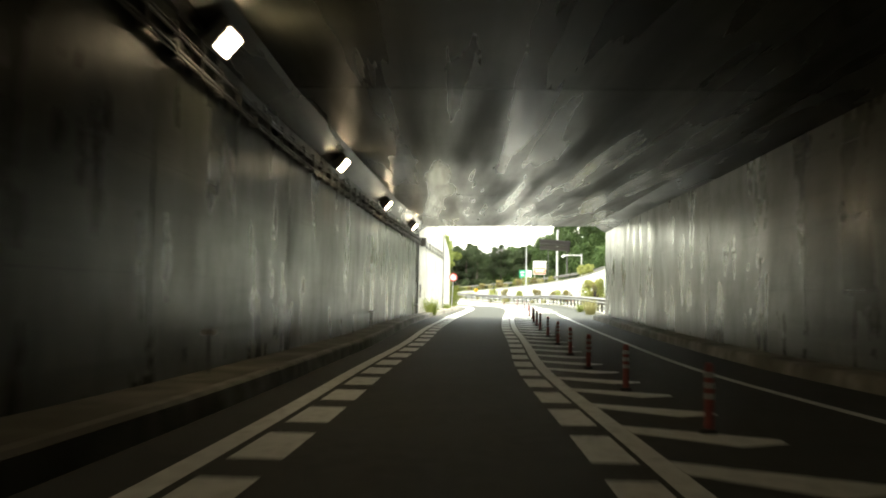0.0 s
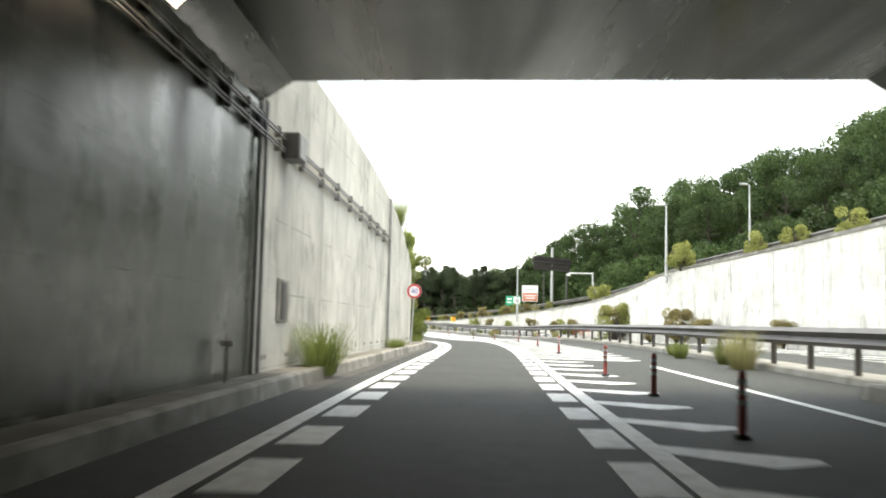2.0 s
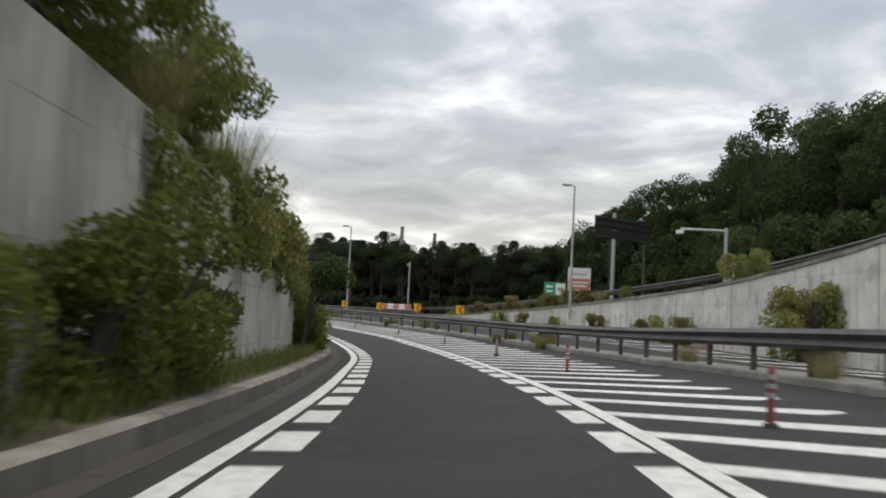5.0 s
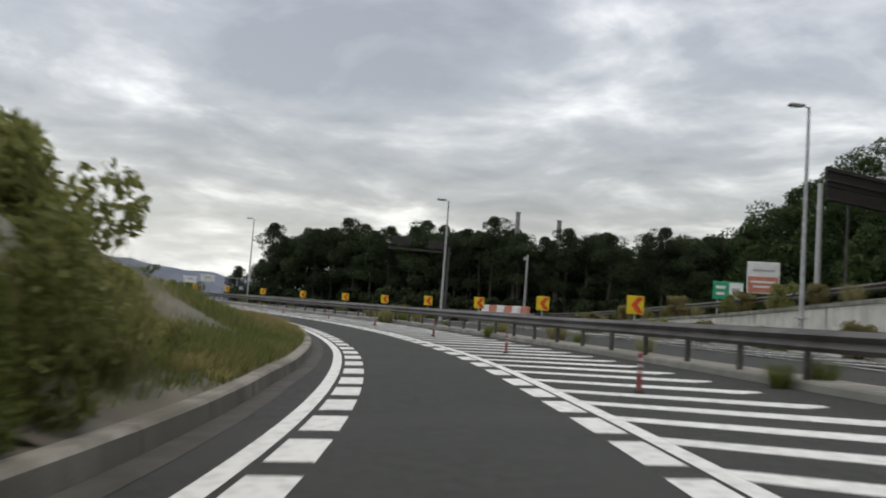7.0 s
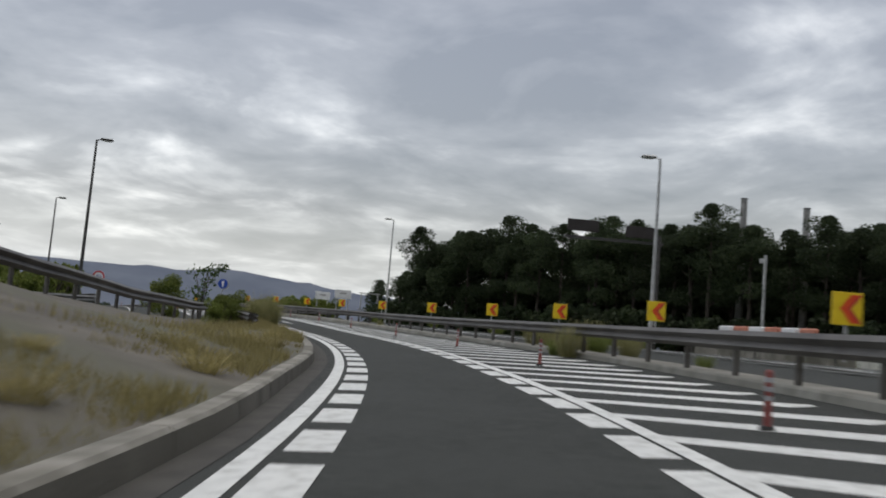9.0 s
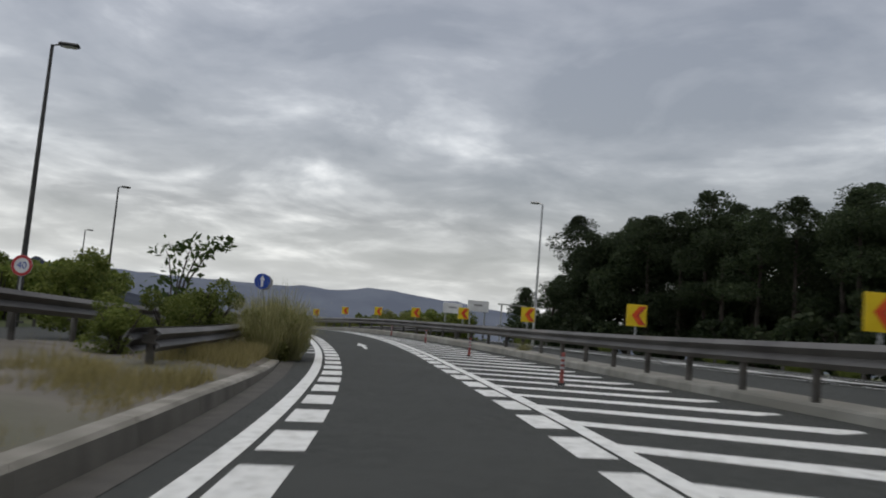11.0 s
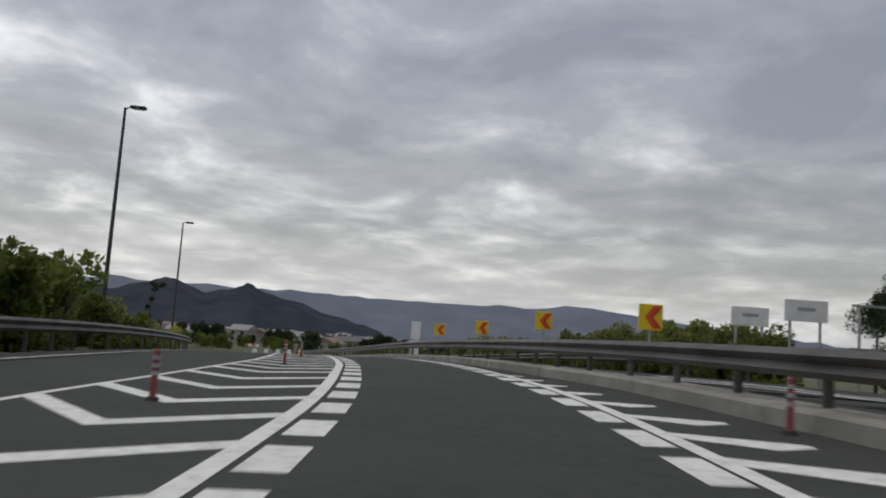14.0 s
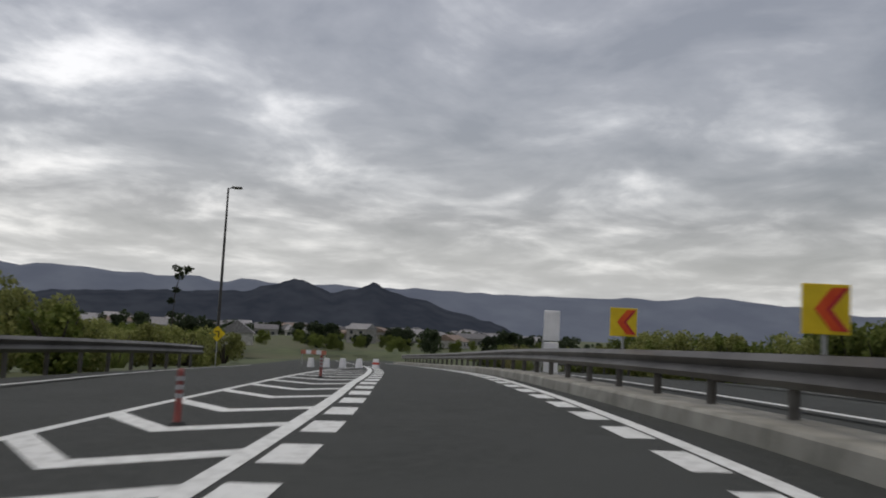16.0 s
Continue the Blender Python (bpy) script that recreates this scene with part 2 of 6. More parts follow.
# darker than the kerb's top: shade of the upright sides, along with dirt
KERB_FACE = mat("dirty_shaded_kerb_face", (0.085, 0.080, 0.066), (0.17, 0.163, 0.138), 0.95, 1.6, bump=0.3, bump_scale=25, streak=(1, 1, 0.3), c3=(0.11, 0.105, 0.085), scale3=0.4)
FADED = mat("faded_red_print", (0.42, 0.15, 0.10), (0.56, 0.24, 0.16), 0.6, 3.0)
FOOTWAY = mat("dusty_footway", (0.10, 0.092, 0.076), (0.19, 0.178, 0.150), 0.95, 1.5, bump=0.4, bump_scale=20, c3=(0.085, 0.085, 0.06), scale3=0.6)
POSTRED = mat("faded_post_red", (0.20, 0.045, 0.042), (0.29, 0.075, 0.062), 0.55, 8.0, rand=0.12)
GUTTER = mat("gutter_concrete", (0.044, 0.042, 0.037), (0.070, 0.067, 0.058), 0.9, 2.5, bump=0.3, bump_scale=30)
RAIL = mat("weathered_rail_steel", (0.055, 0.051, 0.045), (0.105, 0.098, 0.088), 0.5, 1.2, metal=0.35, bump=0.08, bump_scale=14, streak=(1, 1, 3), c3=(0.125, 0.12, 0.11), scale3=0.5)
GALV = mat("galvanised_steel", (0.33, 0.34, 0.34), (0.48, 0.49, 0.49), 0.45, 5.0, metal=0.5, rand=0.06)
DARKSTEEL = mat("dark_painted_steel", (0.030, 0.030, 0.028), (0.055, 0.053, 0.05), 0.5, 4.0)
BROWNSTEEL = mat("brown_board_back", (0.016, 0.013, 0.012), (0.026, 0.022, 0.021), 0.7, 2.0)
WHITE = mat("white_sheet", (0.66, 0.67, 0.68), (0.78, 0.79, 0.80), 0.4, 2.0, rand=0.04)
RED = mat("sign_red", (0.42, 0.02, 0.03), (0.50, 0.035, 0.04), 0.4, 6.0)
ORANGE = mat("post_orange_red", (0.34, 0.04, 0.03), (0.45, 0.065, 0.04), 0.5, 8.0, rand=0.1)
YELLOW = mat("chevron_yellow", (0.66, 0.47, 0.01), (0.76, 0.56, 0.02), 0.4, 4.0)
CHEVRED = mat("chevron_red", (0.62, 0.06, 0.015), (0.72, 0.10, 0.02), 0.4, 5.0)
BLUE = mat("sign_blue", (0.015, 0.06, 0.32), (0.025, 0.08, 0.40), 0.4, 5.0)
GREEN = mat("sign_green", (0.01, 0.26, 0.13), (0.015, 0.32, 0.17), 0.4, 5.0)
GREY = mat("sign_grey", (0.30, 0.30, 0.31), (0.38, 0.38, 0.39), 0.5, 5.0)
BLACK = mat("black_rubber", (0.012, 0.012, 0.012), (0.022, 0.022, 0.022), 0.6, 5.0)
CABLE = mat("conduit_grey", (0.17, 0.17, 0.16), (0.27, 0.27, 0.26), 0.5, 3.0, metal=0.3)
BARK = mat("bark", (0.030, 0.024, 0.019), (0.075, 0.062, 0.050), 0.95, 6.0, bump=0.6, bump_scale=18, streak=(1, 1, 0.25))
SOIL = mat("verge_soil", (0.055, 0.052, 0.038), (0.12, 0.11, 0.085), 0.95, 1.8, bump=0.6, bump_scale=9, c3=(0.07, 0.085, 0.03), scale3=0.35)
MORTAR = mat("sprayed_mortar_slope", (0.085, 0.078, 0.064), (0.15, 0.138, 0.115), 0.95, 1.0, bump=0.5, bump_scale=8, c3=(0.10, 0.10, 0.07), scale3=0.3)
FIELD = mat("field_ground", (0.042, 0.060, 0.021), (0.088, 0.108, 0.042), 0.95, 0.25, bump=0.5, bump_scale=4, c3=(0.085, 0.088, 0.044), scale3=0.02)
LEAF_DARK = leafy("pine_foliage", (0.027, 0.042, 0.021), (0.052, 0.071, 0.032), 0.3)
LEAF_GREEN = leafy("broadleaf_foliage", (0.075, 0.11, 0.020), (0.20, 0.23, 0.060), 0.2)
LEAF_BIG = leafy("large_leaves", (0.035, 0.065, 0.018), (0.085, 0.125, 0.035), 0.1)
LEAF_OLIVE = leafy("olive_scrub", (0.15, 0.175, 0.048), (0.30, 0.31, 0.11), 0.25)
LEAF_BROWN = leafy("brownish_scrub", (0.15, 0.135, 0.055), (0.29, 0.25, 0.115), 0.2)
LEAF_HILL = leafy("hill_foliage", (0.030, 0.056, 0.020), (0.070, 0.108, 0.036), 0.3)
GRASS = leafy("green_grass", (0.095, 0.13, 0.032), (0.21, 0.245, 0.075), 0.2)
STRAW = leafy("dry_grass", (0.22, 0.19, 0.075), (0.38, 0.33, 0.15), 0.2)
REEDS = leafy("pampas_grass", (0.19, 0.19, 0.075), (0.36, 0.34, 0.17), 0.2)
# distance haze is put into the ridges' colour: bluish near, pale blue far
MOUNT_NEAR = mat("haze_tinted_near_mountain", (0.034, 0.041, 0.054), (0.050, 0.058, 0.072), 1.0, 0.02, spec=0.0)
MOUNT_FAR = mat("haze_tinted_far_mountain", (0.125, 0.145, 0.185), (0.150, 0.172, 0.212), 1.0, 0.006, spec=0.0)
ROOF = mat("roof_tiles", (0.13, 0.13, 0.135), (0.27, 0.265, 0.265), 0.7, 3.0, rand=0.5)
ROOF_BROWN = mat("brown_roof_tiles", (0.10, 0.075, 0.058), (0.21, 0.155, 0.12), 0.75, 3.0, rand=0.4)
PLASTER = mat("house_wall", (0.27, 0.26, 0.24), (0.42, 0.41, 0.385), 0.9, 1.0, rand=0.45)
GLASS = mat("window_dark", (0.03, 0.035, 0.04), (0.05, 0.055, 0.06), 0.15, 2.0)
LAMP_GLASS = glow("sodium_lamp_glass", (1.0, 0.80, 0.60), 7.0)
LAMP_OFF = mat("lamp_glass_off", (0.5, 0.5, 0.48), (0.6, 0.6, 0.58), 0.2, 4.0)


# ---- the road's own frame: s units along the camera's line, e units to the right of it ----
# The place is drawn in plan units of UNIT metres and brought to metres in one step at the end.
UNIT = 1.1723
def spline(t, y, at):
    n, h = len(t), np.diff(t)
    m, r = np.zeros((n, n)), np.zeros((n, y.shape[1]))
    m[0, 0] = m[-1, -1] = 1
    for i in range(1, n - 1):
        m[i, i - 1:i + 2] = h[i - 1], 2 * (h[i - 1] + h[i]), h[i]
        r[i] = 6 * ((y[i + 1] - y[i]) / h[i] - (y[i] - y[i - 1]) / h[i - 1])
    m = np.linalg.solve(m, r)
    k = np.clip(np.searchsorted(t, at) - 1, 0, n - 2)
    a, b, hh = (t[k + 1] - at)[:, None], (at - t[k])[:, None], h[k][:, None]
    return m[k] * a**3 / 6 / hh + m[k + 1] * b**3 / 6 / hh + (y[k] / hh - m[k] * hh / 6) * a + (y[k + 1] / hh - m[k + 1] * hh / 6) * b


EYE = 0.8701
_rows = np.array(PATH)
_rows[:, 1:4] /= UNIT
_line = spline(_rows[:, 0], _rows[:, 1:4], np.arange(0, 16.001, 0.05))
_d0 = (_line[1] - _line[0]) * (1, 1, 0)
_d0 /= np.linalg.norm(_d0)
_back = [_line[0] - _d0 * k * 0.6 for k in range(100, 0, -1)]
_d1 = _line[-1] - _line[-3]
_h, _p, _fwd = math.atan2(-_d1[0], _d1[1]), _line[-1].copy(), []
for _i in range(260):
    _h += radians(0.31) * 0.6 * max(0.0, 1 - _i / 120)
    _p = _p + 0.6 * np.array([-math.sin(_h), math.cos(_h), -min(0.034, 0.0011 * 0.6 * _i)])
    _fwd.append(_p.copy())
_line = np.vstack([_back, _line, _fwd])
_s = np.r_[0, np.cumsum(np.linalg.norm(np.diff(_line[:, :2], axis=0), axis=1))]
_s -= _s[100]
SS = np.arange(-59.0, _s[-1] - 1, 0.5)
CC = np.stack([np.interp(SS, _s, _line[:, i]) for i in range(3)], 1)
BANK = np.radians(np.interp(SS, *zip((-60, 0.00), (-45, -0.02), (-30, -0.04), (-15, -0.05), (0, -0.02), (15, 0.11), (30, 0.42), (45, 0.95), (60, 1.73), (75, 2.53), (90, 2.96), (105, 3.18), (120, 3.03), (135, 2.68), (150, 2.24), (165, 1.98), (180, 1.83), (195, 1.56), (210, 1.61), (225, 1.60), (240, 1.55), (255, 1.52))))
for _i in range(60):
    BANK[1:-1] = (BANK[2:] + 2 * BANK[1:-1] + BANK[:-2]) / 4
    CC[1:-1, 2] = (CC[2:, 2] + 2 * CC[1:-1, 2] + CC[:-2, 2]) / 4
TAN = np.gradient(CC[:, :2], axis=0)
TAN /= np.linalg.norm(TAN, axis=1)[:, None]
TBANK = np.tan(BANK)
S_END = float(SS[-1])


def W(s, e, dz=0.0):
    """The place s along, e to the right of the camera's line, dz over the road."""
    x, y, z = (np.interp(s, SS, CC[:, i]) for i in range(3))
    tx, ty = np.interp(s, SS, TAN[:, 0]), np.interp(s, SS, TAN[:, 1])
    return Vector((x + ty * e, y - tx * e, z - EYE - 0.16 * min(1.0, max(0.0, (abs(e) - 6.5) / 3)) + min(max(e, -5.0), 6.5) * np.interp(s, SS, TBANK) + dz))


def heading(s):
    """Degrees by which the road's direction is turned from +y."""
    return math.degrees(math.atan2(-np.interp(s, SS, TAN[:, 0]), np.interp(s, SS, TAN[:, 1])))


def at(s, e, dz=0.0, turn=0.0):
    p = W(s, e, dz)
    return pose(p.x, p.y, p.z, 0, 0, heading(s) + turn)


def curve(*pairs):
    """A smooth-enough function of s through pairs."""
    xs, ys = zip(*pairs)
    return lambda s: float(np.interp(s, xs, ys))


LL = curve((-60, -1.56), (0, -1.56), (6, -1.56), (12, -1.55), (18, -1.53), (24, -1.52), (30, -1.52), (36, -1.55), (42, -1.58), (48, -1.59), (54, -1.54), (60, -1.48), (66, -1.43), (72, -1.41), (78, -1.38), (84, -1.35), (90, -1.28), (96, -1.21), (102, -1.14), (108, -1.10), (114, -1.10), (120, -1.10), (126, -1.10), (132, -1.14), (138, -1.19), (144, -1.24), (150, -1.27), (156, -1.28), (162, -1.30), (168, -1.29), (174, -1.28), (180, -1.33), (186, -1.40), (192, -1.59), (198, -1.78), (204, -1.96), (340, -1.96))
RL = curve((-60, 1.09), (0, 1.09), (6, 1.13), (12, 1.17), (18, 1.22), (24, 1.25), (30, 1.25), (36, 1.28), (42, 1.32), (48, 1.36), (54, 1.44), (60, 1.47), (66, 1.54), (72, 1.62), (78, 1.67), (84, 1.69), (90, 1.72), (96, 1.78), (102, 1.82), (108, 1.85), (114, 1.82), (120, 1.79), (126, 1.71), (132, 1.63), (138, 1.54), (144, 1.50), (150, 1.57), (156, 1.73), (162, 1.89), (168, 2.01), (174, 2.05), (180, 2.09), (186, 2.03), (192, 1.90), (198, 1.71), (204, 1.57), (340, 1.57))
ZEND = curve((-60, 2.1), (34.8, 2.29), (42, 2.4), (46.6, 2.43), (47.8, 3.9), (57, 4.1), (66, 4.02), (69.7, 4.14), (94.7, 4.64), (107.4, 4.75), (118.7, 4.65), (128.7, 4.74), (133.8, 4.58), (155, 4.13), (161, 3.98), (164.8, 3.68), (169.8, 3.27), (174.2, 3.05), (178.8, 2.57), (183, 2.45), (186.3, 2.25), (189, 1.9), (340, 1.9))
KERB_R = curve((36, 5.6), (58, 5.7), (69, 5.66), (97, 5.6), (107, 5.22), (118, 5.08), (129, 5.1), (135.7, 4.95), (145, 4.75), (155, 4.58), (161, 4.44), (165.6, 4.1), (170.5, 3.92), (175, 3.45), (180, 3.25), (184, 2.84), (187.3, 2.7), (194, 2.47), (197, 2.25), (203, 1.95), (215, 1.8), (340, 1.8))
KERB_L = curve((-60, -2.1), (18, -2.1), (33, -2.3), (51, -2.28), (61.5, -2.06), (66, -2.06), (72, -2.0), (100, -1.88), (103, -1.75), (108, -1.67), (113, -1.59), (117, -1.52), (122, -1.62), (127, -1.58), (134, -1.73), (146, -1.9), (152, -2.05))
WALL_L, WALL_R, PORTAL = -2.85, 5.25, 37.6


# ---- mesh helpers ----
def mesh_of(name, bm, material, smooth=False):
    me = bpy.data.meshes.new(name)
    bmesh.ops.recalc_face_normals(bm, faces=bm.faces)
    bm.to_mesh(me)
    bm.free()
    for m_ in (material if isinstance(material, (list, tuple)) else [material]):
        me.materials.append(m_)
    if smooth:
        for p in me.polygons:
            p.use_smooth = True
    return me


def part(name, bm, material, parent=None, label="", smooth=False):
    """Links a bmesh (or a ready mesh) as one mesh object under a thing or a part."""
    me = bm if isinstance(bm, bpy.types.Mesh) else mesh_of(name, bm, material, smooth)
    ob = new(name, me)
    ob.parent = parent
    return tagged(ob, label)


def thing(name, m, label, category, group="", kind=""):
    ob = new(name)
    ob.empty_display_size = 0.2
    ob.matrix_world = m
    return tagged(ob, label, category, group, kind)


def box(bm, x0, x1, y0, y1, z0, z1, bevel=0.0, m=None):
    mm = Matrix.Translation(((x0 + x1) / 2, (y0 + y1) / 2, (z0 + z1) / 2)) @ Matrix.Diagonal((x1 - x0, y1 - y0, z1 - z0, 1))
    r = bmesh.ops.create_cube(bm, size=1.0, matrix=(m @ mm if m else mm))
    if bevel:
        bmesh.ops.bevel(bm, geom=list({e for v in r["verts"] for e in v.link_edges}), offset=bevel, segments=1, affect="EDGES")
    return bm


def cyl(bm, r0, r1, z0, z1, seg=12, x=0.0, y=0.0, m=None):
    mm = Matrix.Translation((x, y, (z0 + z1) / 2))
    bmesh.ops.create_cone(bm, cap_ends=True, segments=seg, radius1=r0, radius2=r1, depth=z1 - z0, matrix=(m @ mm if m else mm))
    return bm


def tube(bm, pts, radius, seg=8):
    """A pipe along points; radius may be one number or one a point."""
    pts = [Vector(p) for p in pts]
    rads = radius if isinstance(radius, (list, tuple)) else [radius] * len(pts)
    rings = []
    for i, p in enumerate(pts):
        d = (pts[min(i + 1, len(pts) - 1)] - pts[max(i - 1, 0)]).normalized()
        q = d.to_track_quat("Z", "Y")
        rings.append([bm.verts.new(p + q @ Vector((math.cos(a) * rads[i], math.sin(a) * rads[i], 0))) for a in [2 * math.pi * k / seg for k in range(seg)]])
    for a, b in zip(rings, rings[1:]):
        for k in range(seg):
            bm.faces.new((a[k], a[(k + 1) % seg], b[(k + 1) % seg], b[k]))
    bm.faces.new(rings[0][::-1]); bm.faces.new(rings[-1])
    return bm


def sweep(bm, section, s0, s1, step=1.0, closed=True):
    """A section of (e, dz), which may be functions of s, swept along the road."""
    n = max(1, int(round((s1 - s0) / step)))
    rows = []
    for i in range(n + 1):
        s = s0 + (s1 - s0) * i / n
        rows.append([bm.verts.new(W(s, e(s) if callable(e) else e, z(s) if callable(z) else z)) for e, z in section])
    k = len(section)
    for a, b in zip(rows, rows[1:]):
        for j in range(k if closed else k - 1):
            bm.faces.new((a[j], a[(j + 1) % k], b[(j + 1) % k], b[j]))
    if closed and k > 2:
        bm.faces.new(rows[0][::-1]); bm.faces.new(rows[-1])
    return bm


def off(f, d):
    return lambda s: f(s) + d


# ---- large structure: ground, road, tunnel, walls ----
LEFT_H = curve((39, 5.0), (45, 5.0), (50, 4.86), (53, 4.75), (56.5, 4.55), (62, 4.0), (67, 3.53), (69.5, 3.1))          # left wall's height
SLOPE_H = curve((60, 4.2), (70, 4.0), (85, 4.0), (100, 3.75), (110, 3.05), (116, 2.5), (122, 1.95), (130, 1.1), (140, 0.5), (150, 0.2), (165, 0.05), (340, 0.0))
RAMP_R = curve((60, -9.6), (110, -9.2), (125, -8.9), (140, -7.2), (153, -4.9), (162, -3.4), (170, -3.0), (340, -3.0))
RAMP_L = curve((60, -14.5), (110, -14.0), (140, -12.4), (165, -9.4), (180, -8.9), (200, -8.7), (215, -8.3), (340, -8.0))
RET_E = curve((20, 17.0), (60, 16.3), (90, 16.2), (104, 17.9), (120, 19.3), (135, 22.5), (150, 27.0), (165, 32.0))
RET_H = curve((20, 5.4), (60, 5.25), (87, 5.0), (95, 4.05), (104, 3.2), (112, 2.65), (120, 2.1), (130, 1.55), (140, 1.0), (150, 0.6), (165, 0.2))
RISE = curve((92, 0.0), (108, 0.3), (120, 0.4), (145, 0.35), (165, 0.25), (190, 0.12), (220, 0.08), (340, 0.08))     # the opposite road keeps climbing outwards
HILL_BASE = curve((20, 5.4), (60, 5.25), (87, 5.1), (95, 4.3), (104, 3.45), (112, 2.8), (120, 2.3), (130, 1.7), (140, 1.1), (150, 0.7), (165, 0.3))


HILL_RISE = curve((96, 0.0), (112, 9.5), (122, 9.6), (130, 8.0), (140, 6.0), (148, 2.0), (156, 0.0))


def ground_height(x, y):
    """Land by its place in the road's frame: low under the roads, a bank behind the walls, a hill to the right, flat far off."""
    d2 = (CC[:, 0] - x) ** 2 + (CC[:, 1] - y) ** 2
    i = int(np.argmin(d2))
    e = (x - CC[i, 0]) * TAN[i, 1] - (y - CC[i, 1]) * TAN[i, 0]
    s, dist = SS[i], math.sqrt(d2[i])
    e = math.copysign(max(abs(e), dist if abs(e) < 0.7 * dist else abs(e)), e)
    base = CC[i, 2] - EYE - 0.16 * min(1.0, max(0.0, (abs(e) - 6.5) / 3)) + min(max(e, -5.0), 6.5) * TBANK[i]
    far = min(1.0, max(0.0, (dist - 60.0) / 120.0))
    if s < PORTAL + 2 and -5.0 < e < 8.0:
        z = base - 0.25
    elif e < 0:
        if s < 97:
            top = (LEFT_H(max(s, 40)) if s < 70 else curve((70, 3.1), (85, 2.8), (97, 2.1))(s)) - 0.3
            z = base + (-0.3 if e > -7.2 else top * min(1.0, (-7.2 - e) / 1.5))
        elif e > RAMP_R(s) - 0.3:
            z = base - 0.35
        elif e > RAMP_L(s) - 0.6:
            z = base + SLOPE_H(s) - 0.25
        else:
            z = base + SLOPE_H(s) + 0.35 * min(1, (RAMP_L(s) - 0.6 - e) / 2) - 0.25
        if s > 185 and e < RAMP_L(s) - 1:
            z -= min(2.0, (RAMP_L(s) - 1 - e) * 0.12)
    else:
        re = RET_E(min(s, 165))
        if s < 165 and e > re + 2.6:
            z = base + RET_H(s) - 0.15 + min(max(e - re - 5.0, 0) * 0.27, 9.0) * min(1.0, max(0.1, (150 - s) / 50.0))
            z = max(z, base + min(1.0, max(0.0, (e - 37.5) / 6.0)) * HILL_RISE(s))
        elif e > KERB_R(max(s, 40)) + 9.5 and s >= 165:
            z = base - 0.15 - min(2.0, (e - KERB_R(s) - 9.5) * 0.1) * (1 if s > 190 else 0.2)
        else:
            z = base - 0.25
        if s < PORTAL + 4 and e <= re:
            z = base + (5.6 if s < PORTAL else -0.25)
    return z * (1 - far) + (-2.2) * far


def axis(lo, hi, step, reach):
    mid = list(np.arange(lo, hi + 0.1, step))
    out, d, a, b = [], step, lo, hi
    left, right = [], []
    while a > -reach:
        d *= 1.35; a -= d; b += d
        left.append(a); right.append(b)
    return left[::-1] + mid + right


_xs, _ys = axis(-130, 70, 2.0, 4200), axis(-50, 300, 2.0, 4200)
_v = [(x, y, ground_height(x, y)) for y in _ys for x in _xs]
_nx = len(_xs)
_f = [(j * _nx + i, j * _nx + i + 1, (j + 1) * _nx + i + 1, (j + 1) * _nx + i) for j in range(len(_ys) - 1) for i in range(_nx - 1)]
_me = bpy.data.meshes.new("ground")
_me.from_pydata(_v, [], _f)
_me.materials.append(FIELD)
for _pl in _me.polygons:
    _pl.use_smooth = True
tagged(new("ground", _me), "rough grass and scrub land reaching the horizon", "ground", kind="structure")

road = thing("road", Matrix(), "grey asphalt slip road with fresh white markings", "road", kind="structure")
part("asphalt", sweep(bmesh.new(), [(WALL_L, 0.0), (WALL_R, 0.0)], -58, PORTAL, 1.0, False), ASPHALT, road)
part("asphalt", sweep(bmesh.new(), [(off(KERB_L, -0.1), 0.0), (0.0, 0.0), (off(KERB_R, 0.1), 0.0)], PORTAL, 152, 1.0, False), ASPHALT, road)
part("asphalt", sweep(bmesh.new(), [(lambda s: RAMP_L(s) if s > 163 else min(-2.6, RAMP_R(s) if s > 160 else -2.6), 0.0), (lambda s: max(-5.0, RAMP_L(s)) if s > 163 else -2.5, 0.0), (-2.0, 0.0), (0.0, 0.0), (off(KERB_R, 0.1), 0.0)], 152, S_END - 2, 1.0, False), ASPHALT, road)
far_road = thing("opposite_road", Matrix(), "grey asphalt road beyond the guardrail with white hatching", "road", kind="structure")
FAR_E = lambda s: min(RET_E(s) - 0.2, KERB_R(s) + 10.5) if s < 165 else KERB_R(s) + 9.0
part("asphalt", sweep(bmesh.new(), [(off(KERB_R, 0.1), 0.0), (off(KERB_R, 1.0), 0.0), (off(KERB_R, 5.0), lambda s: 0.5 * RISE(s)), (FAR_E, RISE)], PORTAL, S_END - 2, 1.5, False), ASPHALT, far_road)
ramp_road = thing("joining_ramp", Matrix(), "asphalt ramp coming down beside the slip road", "road", kind="structure")
part("asphalt", sweep(bmesh.new(), [(RAMP_L, SLOPE_H), (RAMP_R, SLOPE_H)], 76, 163, 1.5, False), ASPHALT, ramp_road)

# tunnel: walls in cast panels with joints between, a ceiling with haunches
HEIGHT, HAUNCH = 3.97, 0.27


